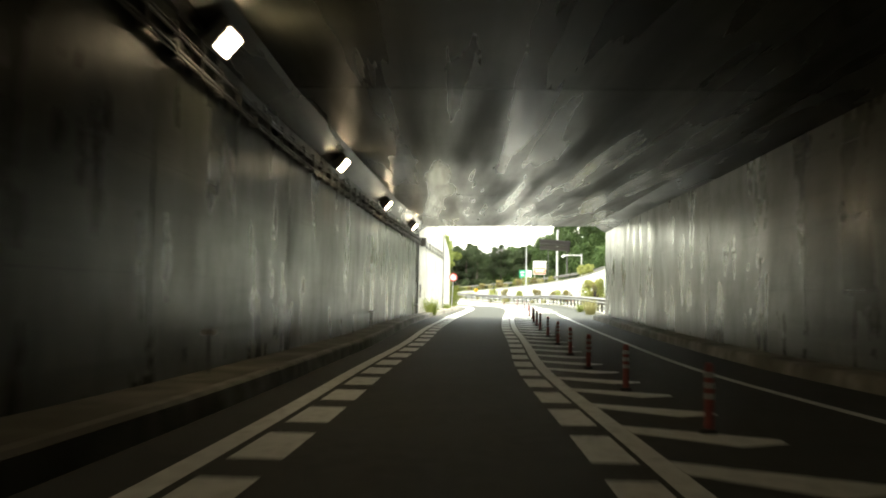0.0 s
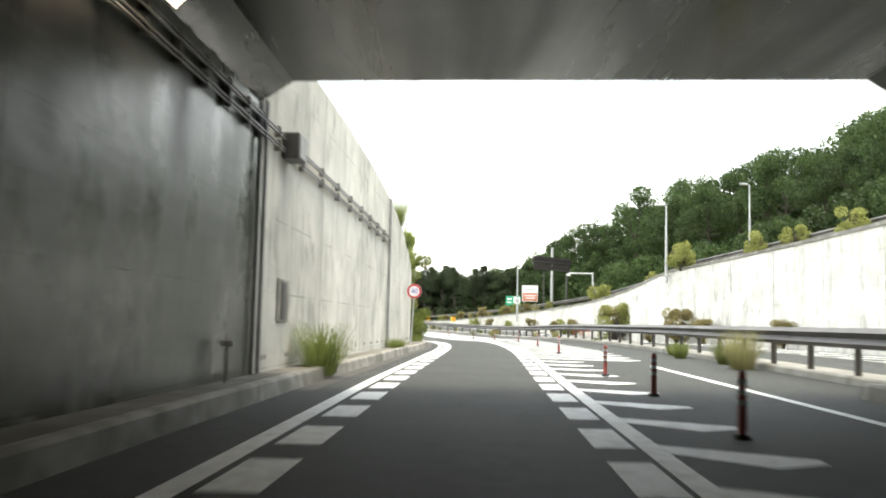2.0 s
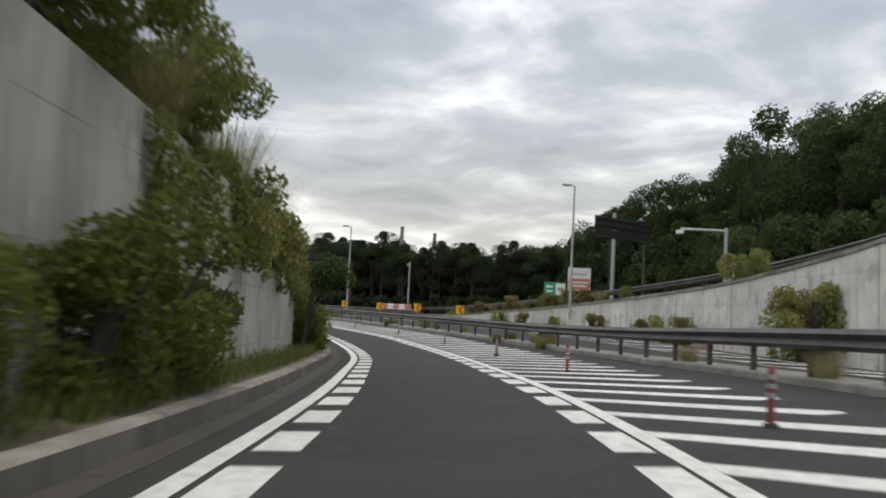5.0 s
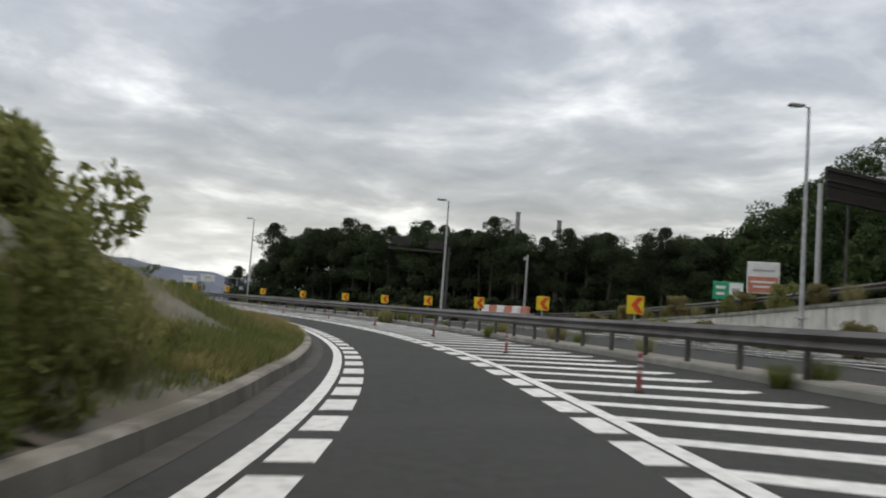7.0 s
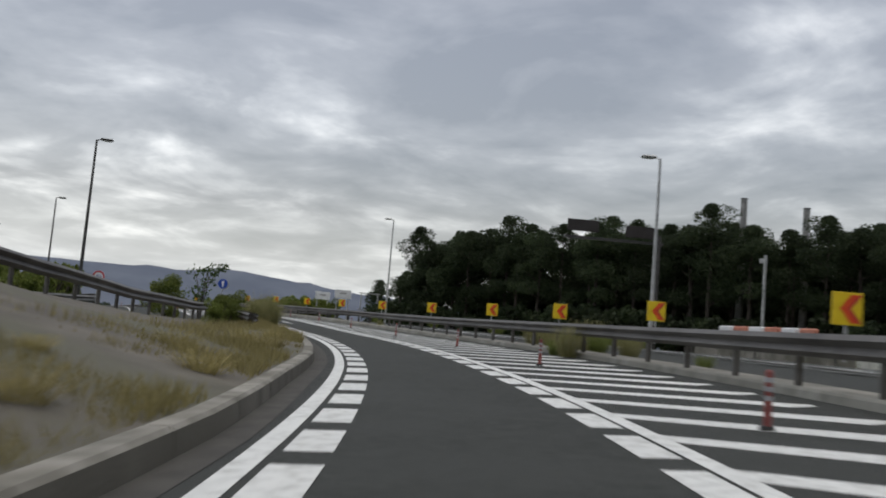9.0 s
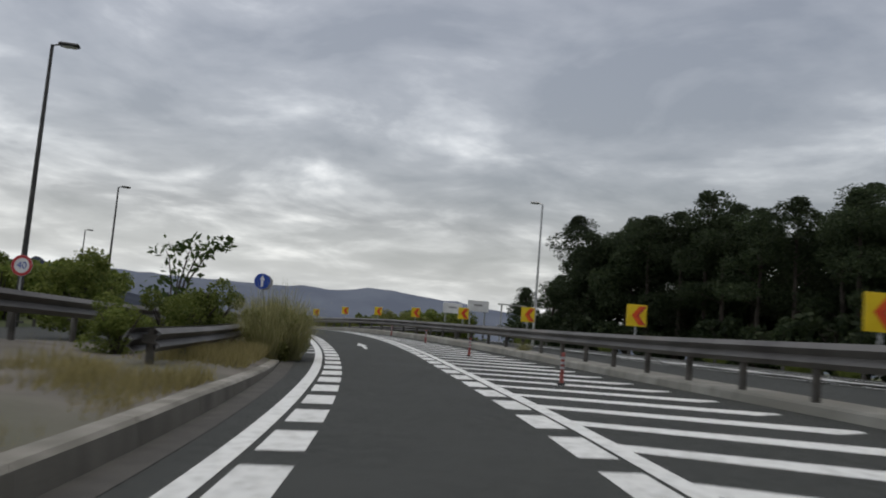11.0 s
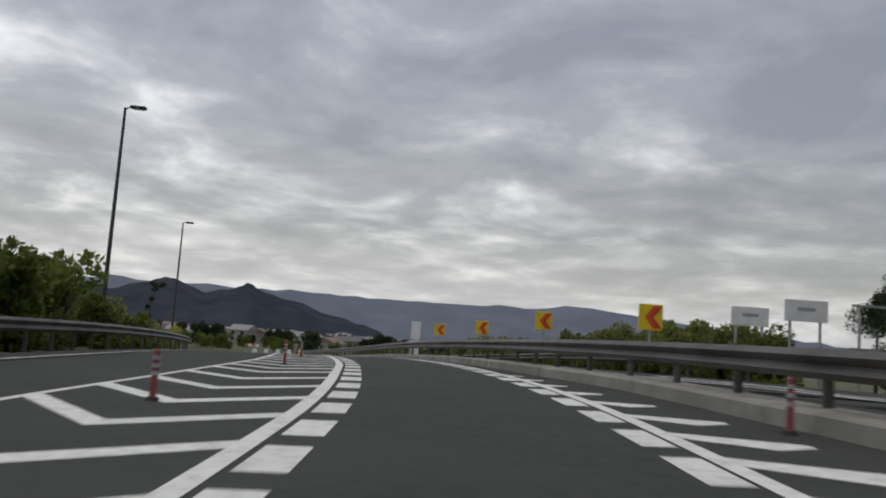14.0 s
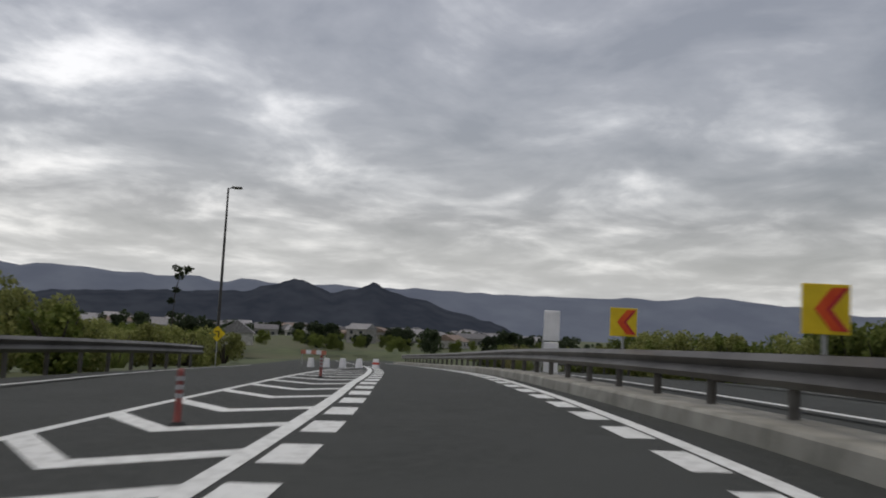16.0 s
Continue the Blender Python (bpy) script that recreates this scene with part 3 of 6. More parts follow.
def wall_panels(parent, e, thick, s0, s1, z0, z1, material, length=6.0, side=-1, joints=None):
    """Cast concrete panels with open joints before a dark backing."""
    n = max(1, int(round((s1 - s0) / length)))
    for i in range(n):
        a, b = s0 + (s1 - s0) * i / n + 0.012, s0 + (s1 - s0) * (i + 1) / n - 0.012
        if joints:
            a, b = joints[i] + 0.022, joints[i + 1] - 0.022
        bm = sweep(bmesh.new(), [(e, z0), (e, z1), (e + side * thick, z1), (e + side * thick, z0)], a, b, 2.0)
        part("panel", bm, material, parent)
    ee = e + side * 0.05
    part("joint_backing", sweep(bmesh.new(), [(ee, z0), (ee, (lambda s: (z1(s) if callable(z1) else z1) - 0.06)), (e + side * (thick - 0.03), z0)], s0 + 0.05, s1 - 0.05, 2.0), GUTTER, parent)


wl_in = thing("wall_left", Matrix(), "stained concrete tunnel wall in tall panels, grey darkened for shade", "wall", kind="structure")
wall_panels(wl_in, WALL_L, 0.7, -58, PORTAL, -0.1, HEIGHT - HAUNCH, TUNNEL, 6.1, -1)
wr_in = thing("wall_right", Matrix(), "stained concrete tunnel wall in tall panels, grey darkened for shade", "wall", kind="structure")
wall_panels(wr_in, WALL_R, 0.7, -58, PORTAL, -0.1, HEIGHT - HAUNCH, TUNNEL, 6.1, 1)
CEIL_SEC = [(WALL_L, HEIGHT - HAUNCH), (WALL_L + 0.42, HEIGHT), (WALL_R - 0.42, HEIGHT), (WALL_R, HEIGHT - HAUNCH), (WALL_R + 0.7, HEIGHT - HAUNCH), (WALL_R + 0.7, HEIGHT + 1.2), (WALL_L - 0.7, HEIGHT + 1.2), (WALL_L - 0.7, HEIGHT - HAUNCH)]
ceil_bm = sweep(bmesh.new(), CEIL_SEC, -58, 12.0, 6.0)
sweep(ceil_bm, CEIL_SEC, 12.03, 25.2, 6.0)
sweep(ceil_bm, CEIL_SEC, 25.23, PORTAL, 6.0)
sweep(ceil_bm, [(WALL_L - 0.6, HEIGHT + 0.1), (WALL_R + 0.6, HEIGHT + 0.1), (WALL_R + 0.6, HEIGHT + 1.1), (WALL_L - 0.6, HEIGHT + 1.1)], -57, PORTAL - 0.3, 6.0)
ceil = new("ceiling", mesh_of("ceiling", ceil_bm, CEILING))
tagged(ceil, "streaked concrete tunnel ceiling, its grey darkened for shade", "ceiling", kind="structure")
# added out of view to stop light entering the tunnel from behind
end = sweep(bmesh.new(), [(WALL_L - 0.7, -0.2), (WALL_L - 0.7, HEIGHT + 1), (WALL_R + 0.7, HEIGHT + 1), (WALL_R + 0.7, -0.2)], -58.6, -58.05, 1.0)
tagged(new("wall_end", mesh_of("wall_end", end, TUNNEL)), "unseen end wall added to keep light out of the tunnel", "wall", kind="structure")

# kerbs and footways
def kerb_run(name, label, face, s0, s1, top, width, side, material=KERB, length=None, dirty=False):
    """A bevelled kerb whose face stands at e = face(s); dirty paints its sides darker, for dirt and shade."""
    k = thing(name, Matrix(), label, "kerb", kind="structure")
    step = length or (s1 - s0)
    tp = top if callable(top) else (lambda s: top)
    a = s0
    while a < s1 - 0.05:
        b = min(a + step, s1)
        gap = 0.008 if length else 0.0
        bm = sweep(bmesh.new(), [(face, -0.08), (off(face, side * 0.03), (lambda s: tp(s) - 0.03)), (off(face, side * 0.06), tp), (off(face, side * width), tp), (off(face, side * width), -0.08)], a + gap, b - gap, 1.0)
        bmesh.ops.recalc_face_normals(bm, faces=bm.faces)
        # upright faces get the darker colour, which holds their shade as well as dirt
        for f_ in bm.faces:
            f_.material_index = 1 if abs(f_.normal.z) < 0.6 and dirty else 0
        part("kerb_stone", bm, [material, KERB_FACE], k)
        a = b
    return k


kerb_run("kerb_tunnel_left", "dusty concrete kerb at the foot of the wall", KERB_L, -58, 68, 0.2, 0.15, -1, length=2.0)
tagged(new("footway_left", mesh_of("footway_left", sweep(bmesh.new(), [(off(KERB_L, -0.145), 0.185), (WALL_L - 0.02, 0.192)], -58, 68, 2.0, False), FOOTWAY)), "narrow dusty footway between kerb and wall", "footway", kind="structure")
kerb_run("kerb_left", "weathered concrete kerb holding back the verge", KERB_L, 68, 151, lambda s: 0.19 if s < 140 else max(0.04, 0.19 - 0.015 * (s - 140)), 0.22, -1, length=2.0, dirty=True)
kerb_run("kerb_tunnel_right", "low concrete kerb along the tunnel wall", lambda s: 4.7, -58, PORTAL, 0.19, 0.54, 1, length=2.0)
kerb_run("kerb_median", "concrete plinth under the guardrail", KERB_R, PORTAL + 0.05, 262, lambda s: float(np.interp(s, (140, 168), (0.13, 0.2))), 0.7, 1, material=PLINTH, length=4.0)
tagged(new("gutter", mesh_of("gutter", sweep(bmesh.new(), [(KERB_L, 0.004), (off(KERB_L, 0.26), 0.004)], PORTAL, 152, 1.0, False), GUTTER)), "dirty concrete gutter along the kerb", "gutter", kind="structure")

# outer left retaining wall and the right one
wl_out = thing("wall_outer_left", Matrix(), "tall rain-streaked concrete retaining wall falling towards its end", "retaining wall", kind="structure")
wall_panels(wl_out, WALL_L, 0.6, PORTAL + 0.03, 68.0, -0.1, LEFT_H, CONCRETE, 5.0, -1, joints=(37.63, 42.1, 47.1, 52.6, 57.4, 62.6, 68.0))
wl_low = thing("wall_low_left", Matrix(), "lower concrete retaining wall half hidden by shrubs", "retaining wall", kind="structure")
wall_panels(wl_low, -3.0, 0.5, 68.1, 97.0, -0.1, curve((68, 3.1), (85, 2.8), (91, 2.2), (97, 0.9)), CONCRETE, 5.4, -1)
wr_out = thing("wall_outer_right", Matrix(), "long stained concrete retaining wall sloping down beside the road", "retaining wall", kind="structure")
n_ = 28
for i in range(n_):
    a, b = 20 + i * 5.2, 20 + (i + 1) * 5.2 - 0.07
    part("panel", sweep(bmesh.new(), [(RET_E, -0.3), (RET_E, RET_H), (off(RET_E, 0.5), RET_H), (off(RET_E, 0.5), -0.3)], a, b, 1.3), PALE, wr_out)
part("backfill", sweep(bmesh.new(), [(off(RET_E, 0.45), lambda s: RET_H(s) - 0.06), (off(RET_E, 1.8), lambda s: RET_H(s) + float(np.interp(s, (88, 105), (0.08, 0.3)))), (off(RET_E, 5.0), lambda s: HILL_BASE(s) + 0.05), (off(RET_E, 6.0), lambda s: RET_H(s) - 0.3)], 20, 165, 1.5, False), SOIL, wr_out, "weedy soil behind the wall")
part("coping", sweep(bmesh.new(), [(off(RET_E, -0.08), lambda s: RET_H(s) + 0.003), (off(RET_E, -0.08), lambda s: RET_H(s) + 0.16), (off(RET_E, 0.58), lambda s: RET_H(s) + 0.16), (off(RET_E, 0.58), lambda s: RET_H(s) + 0.003)], 20, 165, 2.0), KERB, wr_out, "pale concrete coping")
# fill between the tunnel's right wall and the retaining wall, over the tunnel
face = sweep(bmesh.new(), [(WALL_R + 0.72, -0.2), (WALL_R + 0.72, 6.2), (17.0, 6.2), (17.0, -0.2)], PORTAL - 1.2, PORTAL - 0.4, 1.0)
tagged(new("wall_portal", mesh_of("wall_portal", face, CONCRETE)), "plain concrete face beside the tunnel mouth", "wall", kind="structure")

bank = sweep(bmesh.new(), [(-3.4, lambda s: LEFT_H(s) - 0.1), (-5.0, lambda s: LEFT_H(s) + 0.1), (-9.6, lambda s: LEFT_H(s) + 0.2)], 39, 68, 1.5, False)
tagged(new("bank_left", mesh_of("bank_left", bank, SOIL, True)), "weedy bank behind the tall wall", "bank", kind="structure")
foot = sweep(bmesh.new(), [(off(KERB_L, -0.22), 0.17), (-3.05, 0.22)], 68, 97.2, 1.5, False)
tagged(new("verge_foot", mesh_of("verge_foot", foot, SOIL, True)), "soil strip at the foot of the low wall", "verge", kind="structure")
bank2 = sweep(bmesh.new(), [(-3.4, lambda s: curve((68, 3.0), (85, 2.7), (91, 2.1), (97, 0.8))(s)), (off(RAMP_R, 0.1), lambda s: max(SLOPE_H(s), 2.7))], 68, 97, 1.5, False)
tagged(new("bank_low_left", mesh_of("bank_low_left", bank2, SOIL, True)), "weedy bank behind the low wall", "bank", kind="structure")

# verge on the left: soil from the kerb up to the ramp
verge = sweep(bmesh.new(), [(off(KERB_L, -0.15), lambda s: 0.17 if s < 140 else max(0.02, 0.17 - 0.015 * (s - 140))), (off(KERB_L, -0.24), lambda s: 0.18 if s < 140 else max(0.05, 0.18 - 0.012 * (s - 140))), (off(KERB_L, -0.9), lambda s: 0.22 + 0.05 * SLOPE_H(s)), (lambda s: 0.5 * (KERB_L(s) - 0.9 + RAMP_R(s)), lambda s: max(0.2, 0.55 * SLOPE_H(s))), (off(RAMP_R, 0.6), lambda s: SLOPE_H(s) - 0.02), (off(RAMP_R, -0.02), lambda s: SLOPE_H(s) + 0.02)], 93, 151, 1.0, False)
tagged(new("verge_left", mesh_of("verge_left", verge, MORTAR, True)), "bare sprayed-mortar slope with dry weeds between kerb and ramp", "verge", kind="structure")

gore = sweep(bmesh.new(), [(-1.95, -0.02), (-2.3, 0.02), (-3.0, 0.06), (lambda s: min(-3.1, RAMP_R(s) + 0.05), lambda s: max(0.05, SLOPE_H(s)))], 148.5, 163.5, 1.0, False)
tagged(new("gore_ground", mesh_of("gore_ground", gore, MORTAR, True)), "weedy soil patch in the gore behind the kerb's end", "verge", kind="structure")

# ---- road markings ----
def flat(name, parent, pts, lift=0.005):
    """A painted patch with corners (s, e)."""
    bm = bmesh.new()
    bm.faces.new([bm.verts.new(W(s, e, lift)) for s, e in pts])
    return part(name, bm, PAINT, parent)


def line(parent, f, s0, s1, width, lift=0.005, h=0.0):
    z = (lambda s: h(s) + lift) if callable(h) else lift
    return part("edge_line", sweep(bmesh.new(), [(off(f, -width / 2), z), (off(f, width / 2), z)], s0, s1, 1.0, False), PAINT, parent)


marks = thing("road_markings", Matrix(), "white painted edge lines, dashes and hatching", "road marking", kind="structure")
line(marks, LL, -58, S_END - 20, 0.17)
line(marks, RL, -58, S_END - 20, 0.16)


def paced(*pairs):
    """Places of repeats along the road: numbered marks at known places, the others evenly between."""
    ns, ss = zip(*pairs)
    return [float(np.interp(k, ns, ss)) for k in range(ns[0], ns[-1] + 1)]


DASHES = paced((-14, -10), (0, 13.51), (11, 32.82), (13, 36.47), (18, 45.05), (21, 50.81), (26, 58.79), (28, 62.64), (43, 88.83), (44, 90.57), (50, 100.16), (51, 102.0), (56, 111.47), (57, 113.17), (62, 121.15), (63, 122.76), (78, 148.14), (80, 151.46), (85, 159.2), (86, 160.81), (92, 170.54), (93, 172.2), (98, 180.98), (99, 182.7), (104, 192.14), (105, 194.15), (126, 234))
for s in DASHES:
    L1, L2, R1, R2 = LL(s) + 0.145, LL(s) + 0.475, RL(s) - 0.405, RL(s) - 0.12
    t1, t2 = LL(s + 1.08) - LL(s), RL(s + 1.12) - RL(s)
    flat("dash", marks, [(s, L1), (s + 1.08, L1 + t1), (s + 1.08, L2 + t1), (s, L2)])
    flat("dash", marks, [(s + 0.1, R1), (s + 1.22, R1 + t2), (s + 1.22, R2 + t2), (s + 0.1, R2)])
# hatching on the right: stripes lean back from the line towards the plinth
HATCH = paced((-20, 0.4), (0, 33.13), (2, 36.77), (7, 46.1), (9, 49.75), (15, 59.43), (17, 62.82), (33, 89.09), (35, 92.26), (40, 99.76), (42, 103.14), (48, 112.68), (49, 114.46), (54, 122.51), (56, 125.7), (70, 148.74), (72, 152.07), (78, 161.24), (80, 164.43), (86, 173.32), (87, 174.95), (94, 187))
for s in HATCH:
    w = ZEND(s) - RL(s)
    if w > 0.3:
        a = RL(s) + 0.08
        b = ZEND(s - 0.6 * w)
        k = 0.6 * (b - a)
        flat("hatch_stripe", marks, [(s - 0.42, a), (s, a), (s - k, b), (s - k - 0.2, b - 0.02), (s - k - 0.4, b - 0.4)])
# left gore: plain stripes, then arrowheads that point back along the road
ZL = curve((152, -1.5), (157, -2.9), (158, -4.9), (167.5, -4.5), (169.6, -4.3), (175, -4.13), (179.5, -3.84), (183.9, -3.66), (187.9, -3.58), (197, -3.73), (206.8, -3.75), (217, -3.6), (228, -2.6), (340, -2.6))
for s, b in ((154.7, -1.58), (156.4, -1.64), (158.1, -1.73), (159.84, -1.83), (161.58, -1.93), (163.37, -2.04), (164.93, -2.14)):
    a = LL(s) - 0.08
    flat("hatch_stripe", marks, [(s - 0.42, a), (s, a), (s - 0.2, b + 0.03), (s - 0.62, b)])
ARROWS = paced((-5, 166.7), (0, 176.87), (2, 181.16), (5, 186.35), (7, 190.46), (8, 192.07), (10, 196.46), (11, 198.98), (19, 217))
APEX = curve((166, -2.8), (176, -2.62), (181, -2.6), (187, -2.5), (194, -2.75), (199, -2.67), (217, -2.6))
for s in ARROWS:
    a, m_, b = LL(s) - 0.08, APEX(s), ZL(s + 1.2)
    if a - b > 0.4:
        k, q = 0.78 * (a - m_), 1.55 * (m_ - b)
        flat("arrow_stripe", marks, [(s + k - 0.42, a), (s + k, a), (s, m_), (s - 0.45, m_)])
        flat("arrow_stripe", marks, [(s - 0.45, m_), (s, m_), (s + q, b), (s + q - 0.5, b)])
line(marks, ZL, 158.2, 228, 0.13)
line(marks, curve((166, -7.9), (180, -7.3), (200, -7.05), (206, -7.3), (230, -7.6)), 166, 230, 0.12)
# lane arrow
flat("arrow_shaft", marks, [(158.0, 0.15), (160.25, 0.18), (160.25, 0.32), (158.04, 0.23)])
flat("arrow_head", marks, [(160.2, 0.06), (162.35, 0.3), (160.35, 0.42)])
far_marks = thing("opposite_markings", Matrix(), "white painted lines and slanting hatch on the opposite road", "road marking", kind="structure")
FAR_LINE = curve((40, 6.5), (150, 6.5), (183, 2.4), (340, 2.4))     # first line's distance from the plinth's face
line(far_marks, lambda s: KERB_R(s) + FAR_LINE(s), 42, 255, 0.14, lift=0.03, h=lambda s: 0.105 * FAR_LINE(s) * RISE(s))
s = 44.0
while s < 186:
    k = KERB_R(s) + FAR_LINE(s)
    flat("hatch_stripe", far_marks, [(s, k + 0.1), (s + 0.9, k + 0.1), (s - 0.9, k + 2.5), (s - 1.8, k + 2.5)], lift=0.04 + (0.105 * FAR_LINE(s) + 0.13) * RISE(s))
    s += 3.1
line(far_marks, lambda s: KERB_R(s) + FAR_LINE(s) + 2.55, 42, 255, 0.18, lift=0.03, h=lambda s: (0.105 * FAR_LINE(s) + 0.26) * RISE(s))
line(marks, curve((-60, 3.5), (11, 3.55), (30, 3.72), (44, 3.65)), -58, 45.5, 0.13)


# ---- guardrails ----
def guardrail(name, label, f, zf, s0, s1, post=2.0, plate=0.35, rail_h=0.62, double=True, side=-1, off_post=0.12):
    """A W-beam on posts; f(s) is the posts' line, zf(s) their foot."""
    z = zf if callable(zf) else (lambda s: zf)
    g = thing(name, Matrix(), label, "guardrail")
    prof = [(0.0, -plate / 2), (0.045, -plate * 0.38), (0.085, -plate * 0.27), (0.045, -plate * 0.12), (0.01, 0.0), (0.045, plate * 0.12), (0.085, plate * 0.27), (0.045, plate * 0.38), (0.0, plate / 2)]
    for sd in ([-1, 1] if double else [side]):
        sec = [(off(f, sd * (off_post + dx_)), (lambda s, dz=dz_: z(s) + rail_h + dz)) for dx_, dz_ in prof]
        sec += [(off(f, sd * (off_post + dx_ - 0.012)), (lambda s, dz=dz_: z(s) + rail_h + dz)) for dx_, dz_ in reversed(prof)]
        part("beam", sweep(bmesh.new(), sec, s0, s1, 2.0), RAIL, g, "dull brown-grey steel beam")
    pm = mesh_of("post", cyl(bmesh.new(), 0.055, 0.055, -0.14, rail_h + plate / 2 - 0.02, 10), RAIL)
    bk = mesh_of("bracket", box(bmesh.new(), -off_post, off_post, -0.05, 0.05, rail_h - 0.06, rail_h + 0.06), RAIL)
    s = s0 + 0.4
    while s < s1 - 0.2:
        p = part("post", pm, RAIL, g)
        p.matrix_world = at(s, f(s), z(s))
        b = part("bracket", bk, RAIL, p)
        s += post
    return g


guardrail("guardrail_median", "long weathered steel guardrail on a concrete plinth", lambda s: KERB_R(s) + float(np.interp(s, (142, 160), (0.18, 0.52))), lambda s: float(np.interp(s, (150, 172), (0.14, 0.08))), 37.9, 258, rail_h=0.56, plate=0.31)
guardrail("guardrail_ramp", "steel guardrail running down the edge of the ramp", off(RAMP_R, 0.1), SLOPE_H, 72, 163.0, rail_h=0.62, double=False, side=1)
guardrail("guardrail_gore", "steel guardrail ending at the gore", lambda s: -3.15, 0.08, 143, 163.9, rail_h=0.47, plate=0.29, double=True)
guardrail("guardrail_far_left", "dark steel guardrail along the joining ramp's outer edge", off(RAMP_L, -0.5), lambda s: SLOPE_H(s), 150, 222, rail_h=0.62, double=False, side=1)
guardrail("guardrail_hill", "dark steel guardrail on top of the retaining wall", off(RET_E, 1.9), lambda s: RET_H(s) + float(np.interp(s, (88, 105), (0.1, 0.3))), 40, 164, rail_h=0.62, double=False, side=-1, post=4.0)
guardrail("guardrail_opposite", "steel guardrail on the far side of the opposite road", lambda s: FAR_E(s) + 0.1, RISE, 136, 255, rail_h=0.62, double=False, side=-1, post=4.0)


# ---- trees and plants ----
def crown_mesh(name, seed, clumps, size, leaf, per, material, squash=0.75, spread=1.0):
    """Many small leaf blades round scattered clump centres."""
    rng = np.random.default_rng(seed)
    v, f = [], []
    for cx, cy, cz, cr in clumps:
        d = rng.normal(size=(per, 3))
        d /= np.linalg.norm(d, axis=1)[:, None]
        r = cr * (0.45 + 0.6 * rng.random(per) ** 0.6)
        c = np.c_[cx + d[:, 0] * r * spread, cy + d[:, 1] * r * spread, cz + d[:, 2] * r * squash]
        a, b = rng.normal(size=(per, 3)), rng.normal(size=(per, 3))
        a /= np.linalg.norm(a, axis=1)[:, None]
        b -= (a * b).sum(1)[:, None] * a
        b /= np.linalg.norm(b, axis=1)[:, None]
        la, lb = leaf * (0.6 + 0.8 * rng.random(per))[:, None], leaf * (0.35 + 0.4 * rng.random(per))[:, None]
        for q in range(per):
            n = len(v)
            v += [tuple(c[q] - a[q] * la[q]), tuple(c[q] + b[q] * lb[q]), tuple(c[q] + a[q] * la[q]), tuple(c[q] - b[q] * lb[q])]
            f.append((n, n + 1, n + 2, n + 3))
    me = bpy.data.meshes.new(name)
    me.from_pydata(v, [], f)
    me.materials.append(material)
    return me


def pine(seed, h=10.0):
    """A tall wood tree: bare trunk below, layered dark crown above. Returns trunk and crown meshes."""
    rng = random.Random(seed)
    bm = bmesh.new()
    lean = rng.uniform(-0.5, 0.5)
    tube(bm, [(0, 0, -0.6), (lean * 0.2, 0, h * 0.3), (lean * 0.6, 0.1, h * 0.65), (lean, 0, h * 0.95)], [0.19, 0.16, 0.11, 0.03], 7)
    clumps = []
    for k in range(18):
        t = rng.random() ** 0.7
        z = h * (0.34 + 0.62 * t)
        a = rng.uniform(0, 6.28)
        r = h * 0.25 * (1.0 - 0.5 * t) * rng.uniform(0.35, 1.0)
        x, y = math.cos(a) * r + lean * z / h, math.sin(a) * r
        clumps.append((x, y, z, h * rng.uniform(0.095, 0.14)))
        if k % 2 == 0:
            tube(bm, [(lean * z / h * 0.8, 0, z - h * 0.08), (x, y, z)], [0.05, 0.015], 5)
    clumps += [(lean, 0, h * 0.96, h * 0.075), (lean, 0, h * 0.99, h * 0.06)]
    return mesh_of("trunk", bm, BARK), clumps


def broadleaf(seed, h=7.0):
    rng = random.Random(seed)
    bm = bmesh.new()
    tube(bm, [(0, 0, -0.5), (0.1, 0, h * 0.25), (0.2, 0.1, h * 0.6)], [0.17, 0.13, 0.05], 7)
    clumps = []
    for k in range(15):
        a, t = rng.uniform(0, 6.28), rng.random()
        z = h * (0.32 + 0.6 * t)
        r = h * 0.33 * math.sqrt(max(0.05, 1 - (2 * t - 0.8) ** 2)) * rng.uniform(0.4, 1.0)
        x, y = math.cos(a) * r, math.sin(a) * r
        clumps.append((x, y, z, h * rng.uniform(0.10, 0.16)))
        if k % 2 == 0:
            tube(bm, [(0.12, 0, h * rng.uniform(0.25, 0.45)), (x * 0.6, y * 0.6, z * 0.85), (x, y, z)], [0.06, 0.035, 0.012], 5)
    return mesh_of("trunk", bm, BARK), clumps


def tree_from(kind, m, label, meshes, group):
    t = thing("tree", m, label, "tree", group)
    part("trunk", meshes[0], BARK, t)
    part("crown", meshes[1], None, t)
    return t


